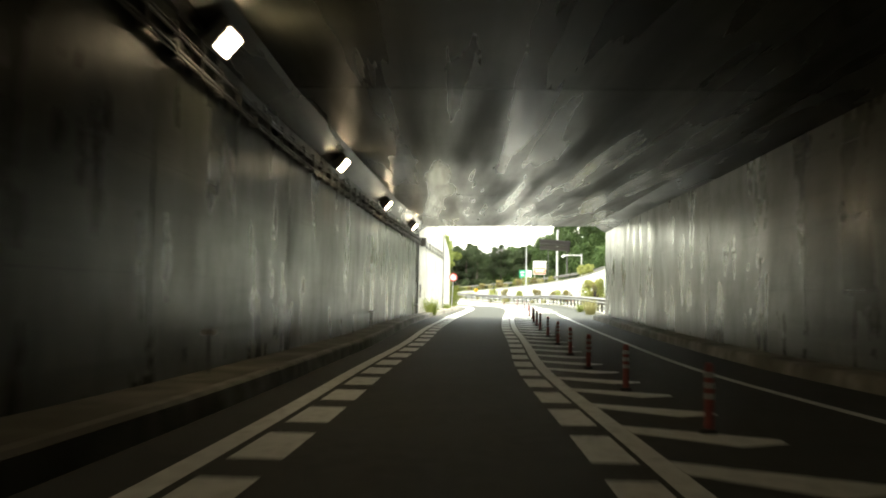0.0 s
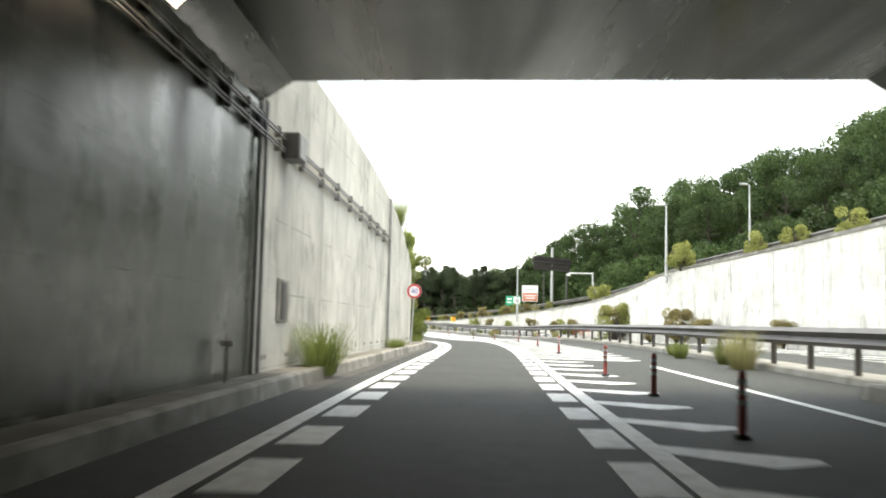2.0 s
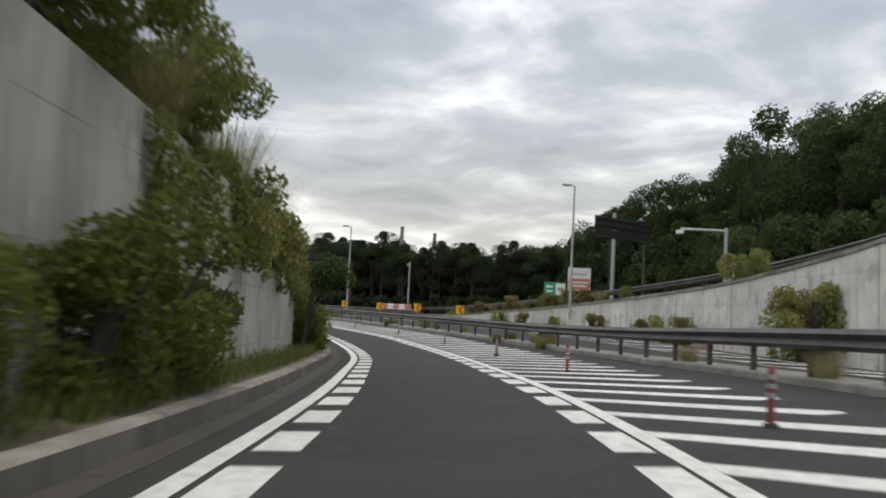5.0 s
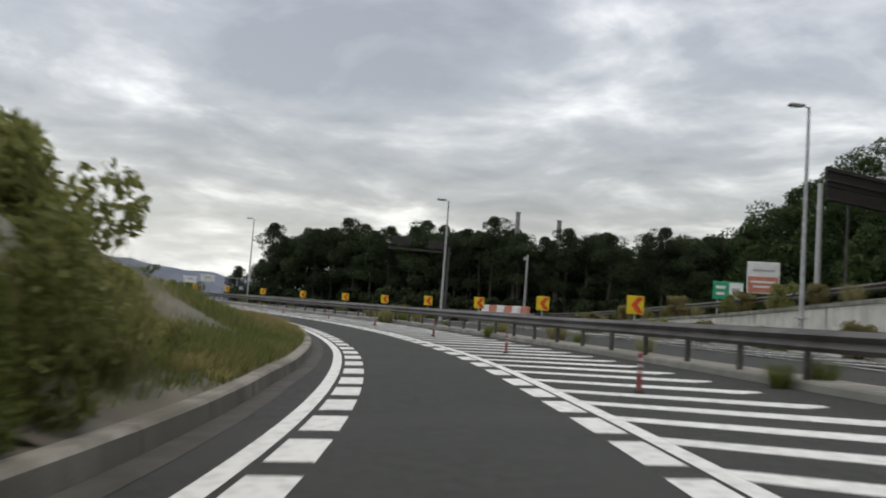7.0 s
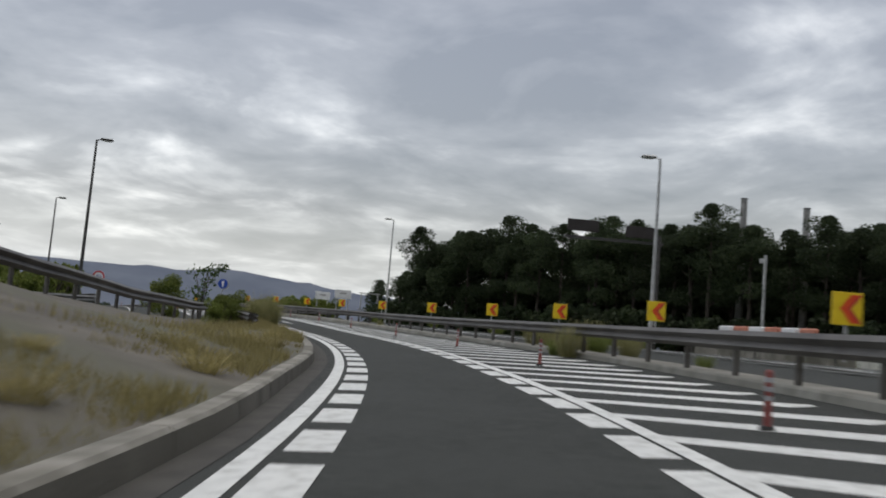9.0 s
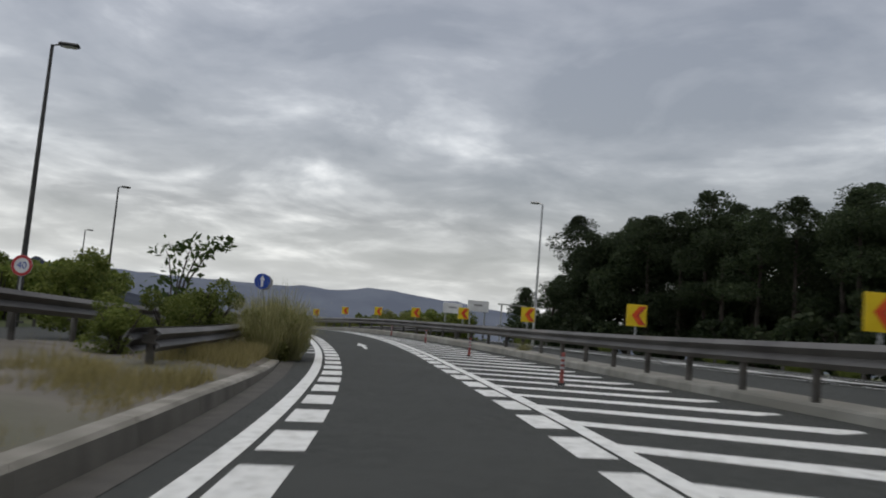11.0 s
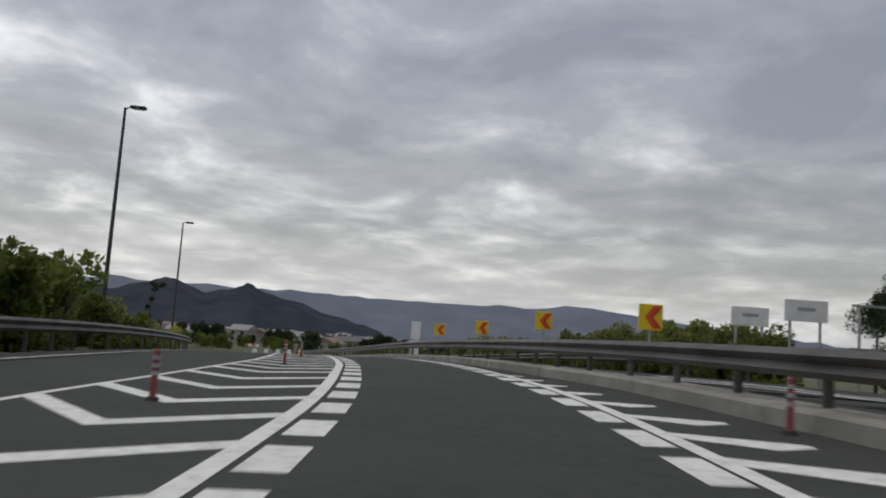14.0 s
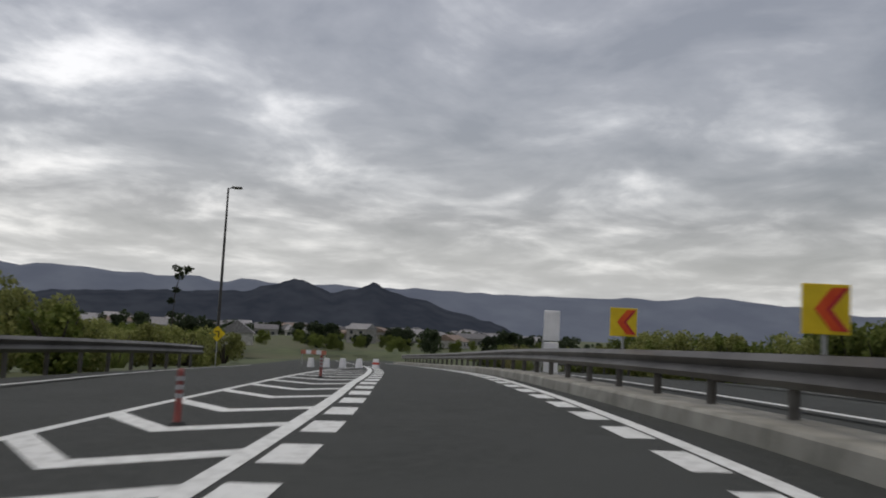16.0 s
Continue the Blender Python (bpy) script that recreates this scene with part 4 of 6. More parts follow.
# ---- shrubs, grasses and weeds ----
def blades(name, seed, n, h, r, width, material, droop=0.35, plume=0):
    """A tuft of bending blades."""
    g = random.Random(seed)
    v, f = [], []
    for i in range(n):
        a, rr = g.uniform(0, 6.28), r * 0.35 * math.sqrt(g.random())
        x, y = math.cos(a) * rr, math.sin(a) * rr
        b = a + g.uniform(-0.8, 0.8)
        hh, lean = h * g.uniform(0.45, 1.0), r * g.uniform(0.15, 1.0)
        px, py = -math.sin(b) * width * g.uniform(0.6, 1.2), math.cos(b) * width
        pts = [(0.0, 0.0), (0.35, 0.5), (0.75, 0.85), (1.0, 1.0 - droop * g.random())]
        k = len(v)
        for q, (ou, up) in enumerate(pts):
            w = (1.0, 0.9, 0.6, 0.08)[q]
            cx, cy, cz = x + math.cos(b) * lean * ou, y + math.sin(b) * lean * ou, hh * up - 0.05
            v += [(cx - px * w, cy - py * w, cz), (cx + px * w, cy + py * w, cz)]
        f += [(k + 2 * q, k + 2 * q + 1, k + 2 * q + 3, k + 2 * q + 2) for q in range(3)]
    me = bpy.data.meshes.new(name)
    me.from_pydata(v, [], f)
    me.materials.append(material)
    return me


def shrub_mesh(seed, h, r, leaf, per, material, n=12, squash=0.9):
    g = random.Random(seed)
    cl = [(math.cos(a) * q, math.sin(a) * q, z, g.uniform(0.28, 0.45) * r) for a, q, z in [(g.uniform(0, 6.28), r * 0.75 * math.sqrt(g.random()), h * g.uniform(0.15, 0.85)) for _ in range(n)]]
    return crown_mesh("foliage", seed, cl, 1, leaf, per, material, squash)


TUFT = [blades("blades", 1 + k, 320, 1.0, 0.75, 0.006, GRASS) for k in range(2)]
DRY = [blades("blades", 11 + k, 240, 0.55, 0.55, 0.005, STRAW) for k in range(2)]
REED = [blades("blades", 21 + k, 620, 1.6, 0.95, 0.0042, REEDS, 0.6) for k in range(2)]
FINE = [shrub_mesh(36 + k, 1.5, 0.8, 0.038, 480, LEAF_GREEN) for k in range(2)]
BUSH = [shrub_mesh(31 + k, 1.5, 0.8, 0.07, 170, LEAF_GREEN) for k in range(2)]
WEED = [blades("blades", 41 + k, 420, 0.95, 0.6, 0.006, GRASS, 0.6) for k in range(2)]
SCRUB = [shrub_mesh(56 + k, 1.5, 0.9, 0.05, 300, LEAF_OLIVE) for k in range(2)]
BROWN = [shrub_mesh(66 + k, 1.7, 0.75, 0.04, 300, LEAF_BROWN, 22) for k in range(2)]
PLUME = [blades("blades", 81 + k, 80, 2.3, 0.6, 0.006, REEDS, 0.15) for k in range(2)]
DARKBUSH = [shrub_mesh(45 + k, 1.6, 1.1, 0.12, 85, LEAF_DARK) for k in range(2)]
_np = [0]


def plant(meshes, name, label, category, group, m, scale=1.0, tall=1.0):
    _np[0] += 1
    t = thing(name, m @ pose(0, 0, 0, 0, 0, _np[0] * 77) @ Matrix.Diagonal((scale, scale, scale * tall, 1)), label, category, group)
    part("leaves", meshes[_np[0] % len(meshes)], None, t)
    if name == "shrub":
        part("stem", STEM[_np[0] % 2], None, t)
    return t


def stems(bm, seed, h, n=6):
    g = random.Random(seed)
    for i in range(n):
        a = g.uniform(0, 6.28)
        tube(bm, [(0, 0, -0.1), (math.cos(a) * 0.2 * h, math.sin(a) * 0.2 * h, h * 0.5), (math.cos(a) * 0.42 * h, math.sin(a) * 0.42 * h, h * g.uniform(0.8, 1.0))], [0.05, 0.03, 0.01], 5)
    return bm


STEM = [mesh_of("stem", stems(bmesh.new(), 501 + k_, 1.25, 7), BARK) for k_ in range(2)]
pines = []
for k in range(5):
    tm, cl = pine(40 + k)
    pines.append((tm, crown_mesh("crown", 50 + k, cl, 1, 0.10, 340, LEAF_DARK, 0.55)))
hills = []
for k in range(4):
    tm, cl = broadleaf(70 + k, 8.0)
    hills.append((tm, crown_mesh("crown", 80 + k, cl, 1, 0.11, 340, LEAF_HILL, 0.7)))
greens = []
for k in range(2):
    tm, cl = broadleaf(90 + k, 5.0)
    greens.append((tm, crown_mesh("crown", 95 + k, cl, 1, 0.075, 520, LEAF_GREEN, 0.85)))


rounds = []
for k in range(2):
    tm, cl = broadleaf(190 + k, 8.0)
    cl += [(math.cos(a) * 2.0, math.sin(a) * 2.0, 1.2 + 0.5 * (a % 2), 1.1) for a in range(6)]
    rounds.append((tm, crown_mesh("crown", 195 + k, cl, 1, 0.11, 460, LEAF_DARK, 0.85)))


def big_leaf_shrub(m, label, arms, seed, leaf=0.058, per=170, group=""):
    """A few bent stems that carry clusters of large leaves; arms are the clusters' places and sizes."""
    t = thing("shrub", m, label, "shrub", group)
    for x, y, z, r in arms:
        bm = tube(bmesh.new(), [(0.02 * x, 0.02 * y, -0.15), (x * 0.3, y * 0.3, z * 0.62), (x * 0.7, y * 0.7, z * 0.92), (x, y, z)], [0.035, 0.024, 0.014, 0.006], 6)
        part("stem", bm, BARK, t)
    part("leaves", crown_mesh("leaves", seed, arms, 1, leaf, per, LEAF_BIG, 0.75), None, t)
    return t


def planted(meshes, kind, label, group, x, y, scale, seed, z=None):
    zz = ground_height(x, y) if z is None else z
    m = pose(x, y, zz, 0, 0, seed * 137.5) @ Matrix.Diagonal((scale, scale, scale * (0.9 + 0.25 * ((seed * 7) % 10) / 10), 1))
    return tree_from(kind, m, label, meshes[seed % len(meshes)], group)


rng = random.Random(5)
# pine wood beyond the opposite road, low scrub at its foot
k = 0
WOOD_E = curve((110, 47), (130, 45.5), (142, 42), (152, 35), (165, 28.5), (178, 26), (186, 24.0), (192, 22.5), (210, 21))
WOOD_Z = curve((110, 1.8), (150, 1.0), (190, 0.3), (210, 0.0))
for row, (de, step) in enumerate(((0.0, 2.5), (3.0, 2.7), (7.0, 3.0), (12.0, 3.6), (18.0, 4.4))):
    s = 147.0
    while s < 193.5 - row * 0.8:
        p = W(s, WOOD_E(s) + de + rng.uniform(-1.0, 1.0))
        planted(pines, "pine", "tall dark pine in a dense wood", "pine wood", p.x, p.y, rng.uniform(0.92, 1.03) * float(np.interp(s, (112, 150, 172, 186), (0.90, 0.86, 0.93, 0.96))), k, p.z + WOOD_Z(s) - 0.6)
        k += 1
        s += step * rng.uniform(0.75, 1.25) * 0.8
# wooded hill on the right
HILL_Z = curve((19, 4.2), (26, 6.2), (34, 8.2), (44, 10.2), (52, 11.0))
for row, (de, step) in enumerate(((17, 3.4), (23, 3.6), (30, 4.0), (38, 4.2), (47, 4.4))):
    s = 56.0
    while s < (120, 125, 134, 138, 140)[row]:
        p = W(s, RET_E(s) + de + rng.uniform(-2, 2))
        fall = float(np.interp(s, (80, 100, 115, 136), (1.25, 1.4, 1.25, 0.8)))
        planted(hills, "broadleaf", "leafy green tree on the hillside", "hill trees", p.x, p.y, rng.uniform(0.9, 1.25) * (1.15 if s > 96 else 1.0), k, max(ground_height(p.x, p.y) - 0.2, p.z + HILL_BASE(s) + HILL_Z(de) * fall - 1.0))
        k += 1
        s += step * rng.uniform(0.8, 1.2)
CREST = curve((112, 18.8), (120, 19.0), (130, 17.2), (135, 16.4), (140, 15.0), (145, 12.5), (150, 10.4), (156, 9.0))
for row, (e, step) in enumerate(((44.0, 2.5), (48.5, 2.8), (53.0, 3.2))):
    s = 117.0
    while s < 153 + row * 2:
        p = W(s, e + rng.uniform(-1.2, 1.2))
        sc = rng.uniform(1.02, 1.2)
        planted(hills, "broadleaf", "dark green tree closing the end of the hillside", "hill-end trees", p.x, p.y, sc, k, p.z + CREST(s) - 8.0 * sc + 0.12 * (e - 44))
        k += 1
        s += step * rng.uniform(0.8, 1.2)

for i, (s, e, sc) in enumerate(((184, 25.5, 1.05), (187, 23.6, 1.12), (189.5, 24.5, 1.18), (191.0, 22.6, 0.95), (193.0, 24.8, 1.05), (181, 27, 1.0), (194.6, 23.6, 0.8))):
    p = W(s, e)
    planted(rounds, "broadleaf", "dense dark evergreen with foliage down to the ground", "wood's edge", p.x, p.y, sc, i, p.z - 0.3)
# leafy understorey on the hillside
fill = shrub_mesh(311, 3.4, 2.2, 0.17, 150, LEAF_HILL, 13)
for i in range(100):
    s = 52 + (i % 50) * 1.38
    de = 13.0 if i < 50 else 19.0
    p = W(s, RET_E(s) + de + rng.uniform(-2, 2))
    fall = float(np.interp(s, (80, 100, 115, 136), (1.25, 1.4, 1.25, 0.8)))
    plant([fill], "undergrowth", "leafy green undergrowth on the hillside", "undergrowth", "hill undergrowth", pose(p.x, p.y, max(ground_height(p.x, p.y) - 0.3, p.z + HILL_BASE(s) + (HILL_Z(de + 2) - 1.6) * fall * 0.8 - 1.0)), rng.uniform(0.9, 1.3), 1.1)
for i in range(60):
    s, e = 116 + (i % 20) * 1.9, (39.5, 41.2, 42.6)[i // 20]
    p = W(s, e + rng.uniform(-0.5, 0.5), CREST(s) - (14.0, 11.6, 9.4)[i // 20])
    plant([fill], "undergrowth", "dark leafy undergrowth below the hillside trees", "undergrowth", "hill-end undergrowth", pose(p.x, p.y, max(p.z, W(s, e, 0.0).z - 0.2)), rng.uniform(0.95, 1.25), 1.15)
# deep dark foliage closing the wood behind the first rows
deep = shrub_mesh(301, 6.3, 2.7, 0.30, 130, LEAF_DARK, 18)
for i in range(27):
    s = 145 + i * 1.85
    for de in (9.0, 16.0):
        p = W(s + rng.uniform(-0.6, 0.6), WOOD_E(s) + de + rng.uniform(-1, 1), WOOD_Z(s) - 0.8)
        plant([deep], "undergrowth", "dense dark foliage inside the wood", "undergrowth", "inner wood", pose(p.x, p.y, p.z), rng.uniform(0.9, 1.25) * (1.0 if i < 19 else 0.8), 1.15)
# grass and shrubs at the foot and the top of the left wall
for s, e, z, sc, tl in ((40.0, -2.42, 0.1, 0.85, 1.15), (40.4, -2.4, 0.1, 0.7, 1.0), (52.6, -2.55, 0.15, 0.6, 0.7), (53.3, -2.5, 0.15, 0.5, 0.65), (67.6, -2.6, 0.15, 0.5, 0.6)):
    plant(TUFT, "grass_clump", "tall green grass clump growing out of the kerb joint", "grass clump", "wall-foot grass", at(s, e, z), sc, tl)
for s, sc in ((56.4, 0.9), (57.2, 0.75), (60.2, 0.85), (61.1, 0.7), (63.8, 0.6), (66.0, 0.7)):
    plant(TUFT, "grass_clump", "green grass hanging over the wall's top edge", "grass clump", "wall-top grass", at(s, -2.95, LEFT_H(s) - 0.05), sc, 1.0)
gk = 0
for s, e, h, sc in ((71.8, -3.9, 2.0, 0.75), (73.4, -4.5, 2.2, 0.85), (75.5, -3.9, 2.4, 0.5), (78.5, -4.3, 2.4, 0.6), (96.2, -5.3, 1.5, 0.42)):
    p = W(s, e + 0.5, h)
    tree_from("broadleaf", pose(p.x, p.y, p.z, 0, 0, 50 * gk) @ Matrix.Diagonal((sc, sc, sc, 1)), "leafy green shrub-like tree leaning over the kerb", greens[gk % 2], "roadside trees")
    gk += 1
for s, e, z, sc in ((70.2, -2.75, 0.15, 0.75), (72.0, -2.7, 0.15, 1.0), (73.6, -2.75, 0.15, 1.05), (75.2, -2.8, 0.15, 0.9), (90.2, -2.7, 0.15, 0.75), (91.4, -2.65, 0.15, 0.8), (92.4, -2.6, 0.15, 0.6)):
    plant(FINE, "shrub", "dense green shrub spilling over the kerb", "shrub", "kerbside shrubs", at(s, e, z), sc, 1.15)
# lighter growth hanging over the low wall and thinning out on the bank past it
for i in range(12):
    s = 74.5 + i * 1.5
    z = float(np.interp(s, (68, 85, 91, 97), (3.1, 2.8, 2.2, 0.9)))
    plant(SCRUB, "shrub", "olive green shrub hanging over the low wall", "shrub", "hanging shrubs", at(s, -3.15 - 0.2 * (i % 3), z - 1.15), 0.8 + 0.1 * (i % 4), 1.05)
    plant(WEED if i % 3 else REED, "weed_clump", "tall feathery weeds over the low wall", "weeds", "wall-top weeds", at(s + 0.4, -3.35, z - 0.15), 1.0, 1.0)
for i in range(30):
    s = 93.4 + (i % 10) * 0.5
    e = -2.75 - 0.85 * (i // 10) - 0.15 * (i * 5 % 4)
    z = float(np.interp(-e, (2.0, 2.9, 5.7, 8.7), (0.2, 0.4, 1.9, 3.7))) - 0.15
    plant(SCRUB if i % 3 == 0 else REED if i % 3 == 1 else WEED, "weed_clump", "tall olive green weeds and scrub on the bank", "weeds", "bank weeds", at(s, e, z), float(np.interp(s, (93, 96, 98.2), (1.15, 0.95, 0.4))) * (0.75 if e > -3.2 else 1.0), 1.1)
for s, e, sc in ((96.9, -4.2, 0.8), (97.4, -4.5, 0.7), (98.0, -5.0, 0.7), (96.4, -4.0, 0.75)):
    plant(PLUME, "weed_clump", "thin tall feathery stalks on the bank", "weeds", "bank weeds", at(s, e, 0.9), sc, 1.0)
big_leaf_shrub(at(89.4, -2.75, 0.16), "big-leaved dark green shrub bending over the kerb", ((0.5, -0.3, 2.2, 0.40), (0.6, -0.3, 2.45, 0.38), (0.78, -0.1, 2.4, 0.38), (0.95, 0.1, 2.25, 0.36), (1.12, 0.25, 2.02, 0.30), (0.6, 0.1, 2.1, 0.36), (0.5, 0.3, 1.9, 0.34)), 7)
big_leaf_shrub(at(154.2, -4.9, 0.1), "big-leaved green shrub behind the guardrail", ((0.1, -0.3, 1.7, 0.5), (0.2, 0.3, 2.1, 0.5), (0.3, 0.1, 2.4, 0.4), (0.6, 0.6, 2.5, 0.4), (0.95, 0.8, 2.6, 0.3), (-0.3, 0.0, 1.3, 0.5), (0.1, -0.5, 1.1, 0.5), (-0.4, 0.4, 2.3, 0.45)), 8, 0.10, 34)
# dry grass over the mortar slope: a sparse carpet and some clumps
def verge_z(s, e):
    k0, k1, k2 = KERB_L(s) - 0.9, 0.5 * (KERB_L(s) - 0.9 + RAMP_R(s)), RAMP_R(s) + 0.6
    return float(np.interp(-e, (-(KERB_L(s) - 0.22), -k0, -k1, -k2), (0.17, 0.22 + 0.05 * SLOPE_H(s), max(0.2, 0.55 * SLOPE_H(s)), SLOPE_H(s) - 0.02)))


def carpet(name, label, count, spots, h, width, material, seed):
    """Single blades standing thick in patches; spots(g) gives s, e, dz and a height factor, or None."""
    g = random.Random(seed)
    v, f = [], []
    while len(f) < count:
        q = spots(g)
        if not q:
            continue
        s, e, z, k = q
        p, a, hh = W(s, e, z - 0.02), g.uniform(0, 6.28), h * k * g.uniform(0.4, 1.0)
        wx, wy, lx, ly = math.cos(a) * width, math.sin(a) * width, g.gauss(0, 0.35) * hh, g.gauss(0, 0.35) * hh
        n = len(v)
        v += [(p.x - wx, p.y - wy, p.z), (p.x + wx, p.y + wy, p.z), (p.x + lx, p.y + ly, p.z + hh)]
        f.append((n, n + 1, n + 2))
    me = bpy.data.meshes.new(name)
    me.from_pydata(v, [], f)
    me.materials.append(material)
    return tagged(new(name, me), label, "grass", kind="stuff")


def patchy(lo, hi, deep, seed, keep=0.0):
    def spot(g):
        s = g.uniform(lo, hi)
        e = KERB_L(s) - 0.25 - abs(g.gauss(0, deep))
        if e < RAMP_R(s) + 0.5:
            return None
        k = noise.noise(Vector((s * 0.45, e * 0.6, seed))) + 0.25 - 0.10 * (KERB_L(s) - e) + keep
        return (s, e, verge_z(s, e), min(1.2, 0.5 + k)) if k > g.random() * 0.5 else None
    return spot


carpet("dry_grass", "dry yellow grass spread over the slope by the kerb", 26000, patchy(97, 150, 1.2, 1.0), 0.30, 0.007, STRAW, 61)
carpet("green_grass", "green grass among the dry stalks on the slope", 14000, patchy(96, 109, 2.2, 5.0, 0.12), 0.34, 0.007, GRASS, 62)
carpet("green_grass", "short weedy grass in the gore", 3200, lambda g: (g.uniform(148.5, 163.2), g.uniform(-4.2, -2.15), 0.05, g.uniform(0.3, 1.0)), 0.16, 0.006, LEAF_GREEN, 64)
carpet("dry_grass", "dry grass and weeds along the wall foot", 5000, lambda g: (g.uniform(68, 97), -2.3 - abs(g.gauss(0, 0.5)), 0.2, 0.9), 0.4, 0.007, GRASS, 63)
g = random.Random(9)
for i in range(26):
    s = g.uniform(97, 146)
    e = KERB_L(s) - 0.35 - abs(g.gauss(0, 0.9))
    plant(DRY, "grass_clump", "dry yellow grass clump on the slope", "grass clump", "slope grass", at(s, e, verge_z(s, e) - 0.03), g.uniform(0.45, 0.9), 0.8)
for s, e, sc in ((150.0, -2.3, 0.85), (150.4, -1.9, 0.8), (150.9, -2.5, 0.95), (151.2, -2.05, 0.95), (151.7, -2.35, 0.9), (152.3, -2.2, 0.7), (153.2, -2.5, 0.55)):
    plant(REED, "pampas_grass", "tall feathery pampas grass before the guardrail", "pampas grass", "gore reeds", at(s, e, 0.05), sc, 1.0)
for s, e, sc in ((148.3, -3.9, 0.8), (150.4, -3.9, 1.0), (152.6, -3.8, 0.9), (146.6, -4.4, 0.7), (155.4, -3.9, 0.6), (157.0, -2.8, 0.35), (155.0, -2.8, 0.5)):
    plant(FINE, "shrub", "green shrub in the gore behind the guardrail", "shrub", "gore shrubs", at(s, e, 0.1), sc, 1.0)
for s, e, sc in ((150.1, -2.2, 0.78), (150.4, -2.0, 0.8), (150.8, -2.4, 0.82)):
    plant(PLUME, "pampas_grass", "tall pampas stalks with thin feathery tips", "pampas grass", "gore plumes", at(s, e, 0.05), sc, 1.0)
for s, e, sc in ((150.2, -2.35, 0.62), (150.7, -2.0, 0.6), (151.3, -1.95, 0.6), (152.0, -2.3, 0.62), (152.8, -2.5, 0.5)):
    plant(SCRUB, "shrub", "yellow-green scrub at the foot of the pampas grass", "shrub", "gore scrub", at(s, e, 0.02), sc, 1.05)
# weeds along the median plinth
for s, e, sc in ((132.2, 4.75, 0.9), (133.1, 4.7, 0.8), (118.5, 5.05, 0.7), (100.4, 5.3, 0.7), (95.2, 5.45, 0.6), (44.5, 5.25, 0.9), (46.6, 5.5, 1.0), (49.7, 5.2, 0.85), (52.0, 5.5, 0.6), (67, 5.8, 0.5), (78, 5.9, 0.6), (84, 6.0, 0.55), (96.2, 6.05, 0.9), (97.2, 5.9, 0.75), (100.4, 5.95, 0.8), (108, 6.1, 0.55), (112.5, 6.1, 0.8), (114.2, 6.0, 0.9), (120.2, 6.1, 0.8), (121, 6.0, 0.6), (127.5, 6.15, 0.6), (131.7, 6.2, 0.8), (133.6, 6.1, 1.15), (134.6, 6.2, 1.1), (137.5, 6.1, 0.9), (138.6, 5.9, 0.8), (158, 4.95, 0.5), (214, 2.95, 1.0), (215.4, 3.0, 1.1), (216.8, 3.0, 0.9)):
    plant(REED if int(s) % 3 != 1 else WEED, "weed_clump", "straggly weeds growing at the foot of the plinth", "weeds", "median weeds", at(s, e, 0.0), sc * 0.72, 0.95)
# bushes by the right retaining wall
for s, e, sc, mesh in ((83.0, 15.2, 1.3, BROWN), (79.2, 15.4, 0.9, BROWN), (95.5, 16.0, 1.85, SCRUB), (96.3, 16.2, 1.6, BROWN), (88.6, 15.5, 0.6, BROWN), (69.5, 15.6, 0.8, BROWN), (106, 17.2, 0.9, BROWN), (108.5, 17.6, 1.0, SCRUB), (111, 17.9, 0.8, BROWN), (116, 18.2, 0.9, BROWN), (122, 18.9, 0.8, SCRUB), (127, 19.6, 0.8, BROWN), (132, 21, 0.9, SCRUB)):
    plant(mesh, "shrub", "brownish green shrub at the foot of the retaining wall", "shrub", "wall shrubs", at(s, e, 0.0), sc, 1.1)
for s, de, sc in ((84.6, -0.1, 1.2), (85.6, 0.3, 1.0), (76, 1.0, 1.0), (72, 1.2, 0.9), (101.5, 0.4, 0.9), (103.4, 0.3, 1.0), (66, 1.0, 0.9), (92, 0.8, 0.7), (58, 1.2, 1.0)):
    plant(SCRUB, "shrub", "pale green shrub hanging over the coping", "shrub", "coping shrubs", at(s, RET_E(s) + de, RET_H(s) + 0.05), sc, 1.0)
for i in range(60):
    s = g.uniform(44, 118)
    plant(TUFT, "grass_clump", "long grass behind the retaining wall", "grass clump", "wall-back grass", at(s, RET_E(s) + g.uniform(2.0, 5.0), RET_H(s) - 0.05), g.uniform(0.7, 1.1), 0.8)
# scrub at the foot of the wood
for i in range(50):
    s = g.uniform(142, 194)
    p = W(s, WOOD_E(s) - g.uniform(0.6, 3.0), WOOD_Z(s) - 0.5)
    plant(DARKBUSH, "shrub", "dark undergrowth at the edge of the wood", "shrub", "wood undergrowth", pose(p.x, p.y, p.z), g.uniform(1.0, 1.9), 1.0)
for i in range(16):
    s = g.uniform(118, 185)
    plant(WEED, "weed_clump", "light green weeds beyond the opposite road", "weeds", "far weeds", at(s, FAR_E(s) + g.uniform(0.6, 3.0), 0.0), g.uniform(0.8, 1.4), 1.0)
for i in range(16):
    s = 116 + i * 2.1 + g.uniform(-0.6, 0.6)
    plant((SCRUB, REED, BROWN)[i % 3], "shrub", "pale yellow-green scrub beside the low end of the wall", "shrub", "wall-end scrub", at(s, RET_E(s) + g.uniform(0.7, 1.6), RET_H(s) + 0.05), g.uniform(0.55, 0.9), 1.0)
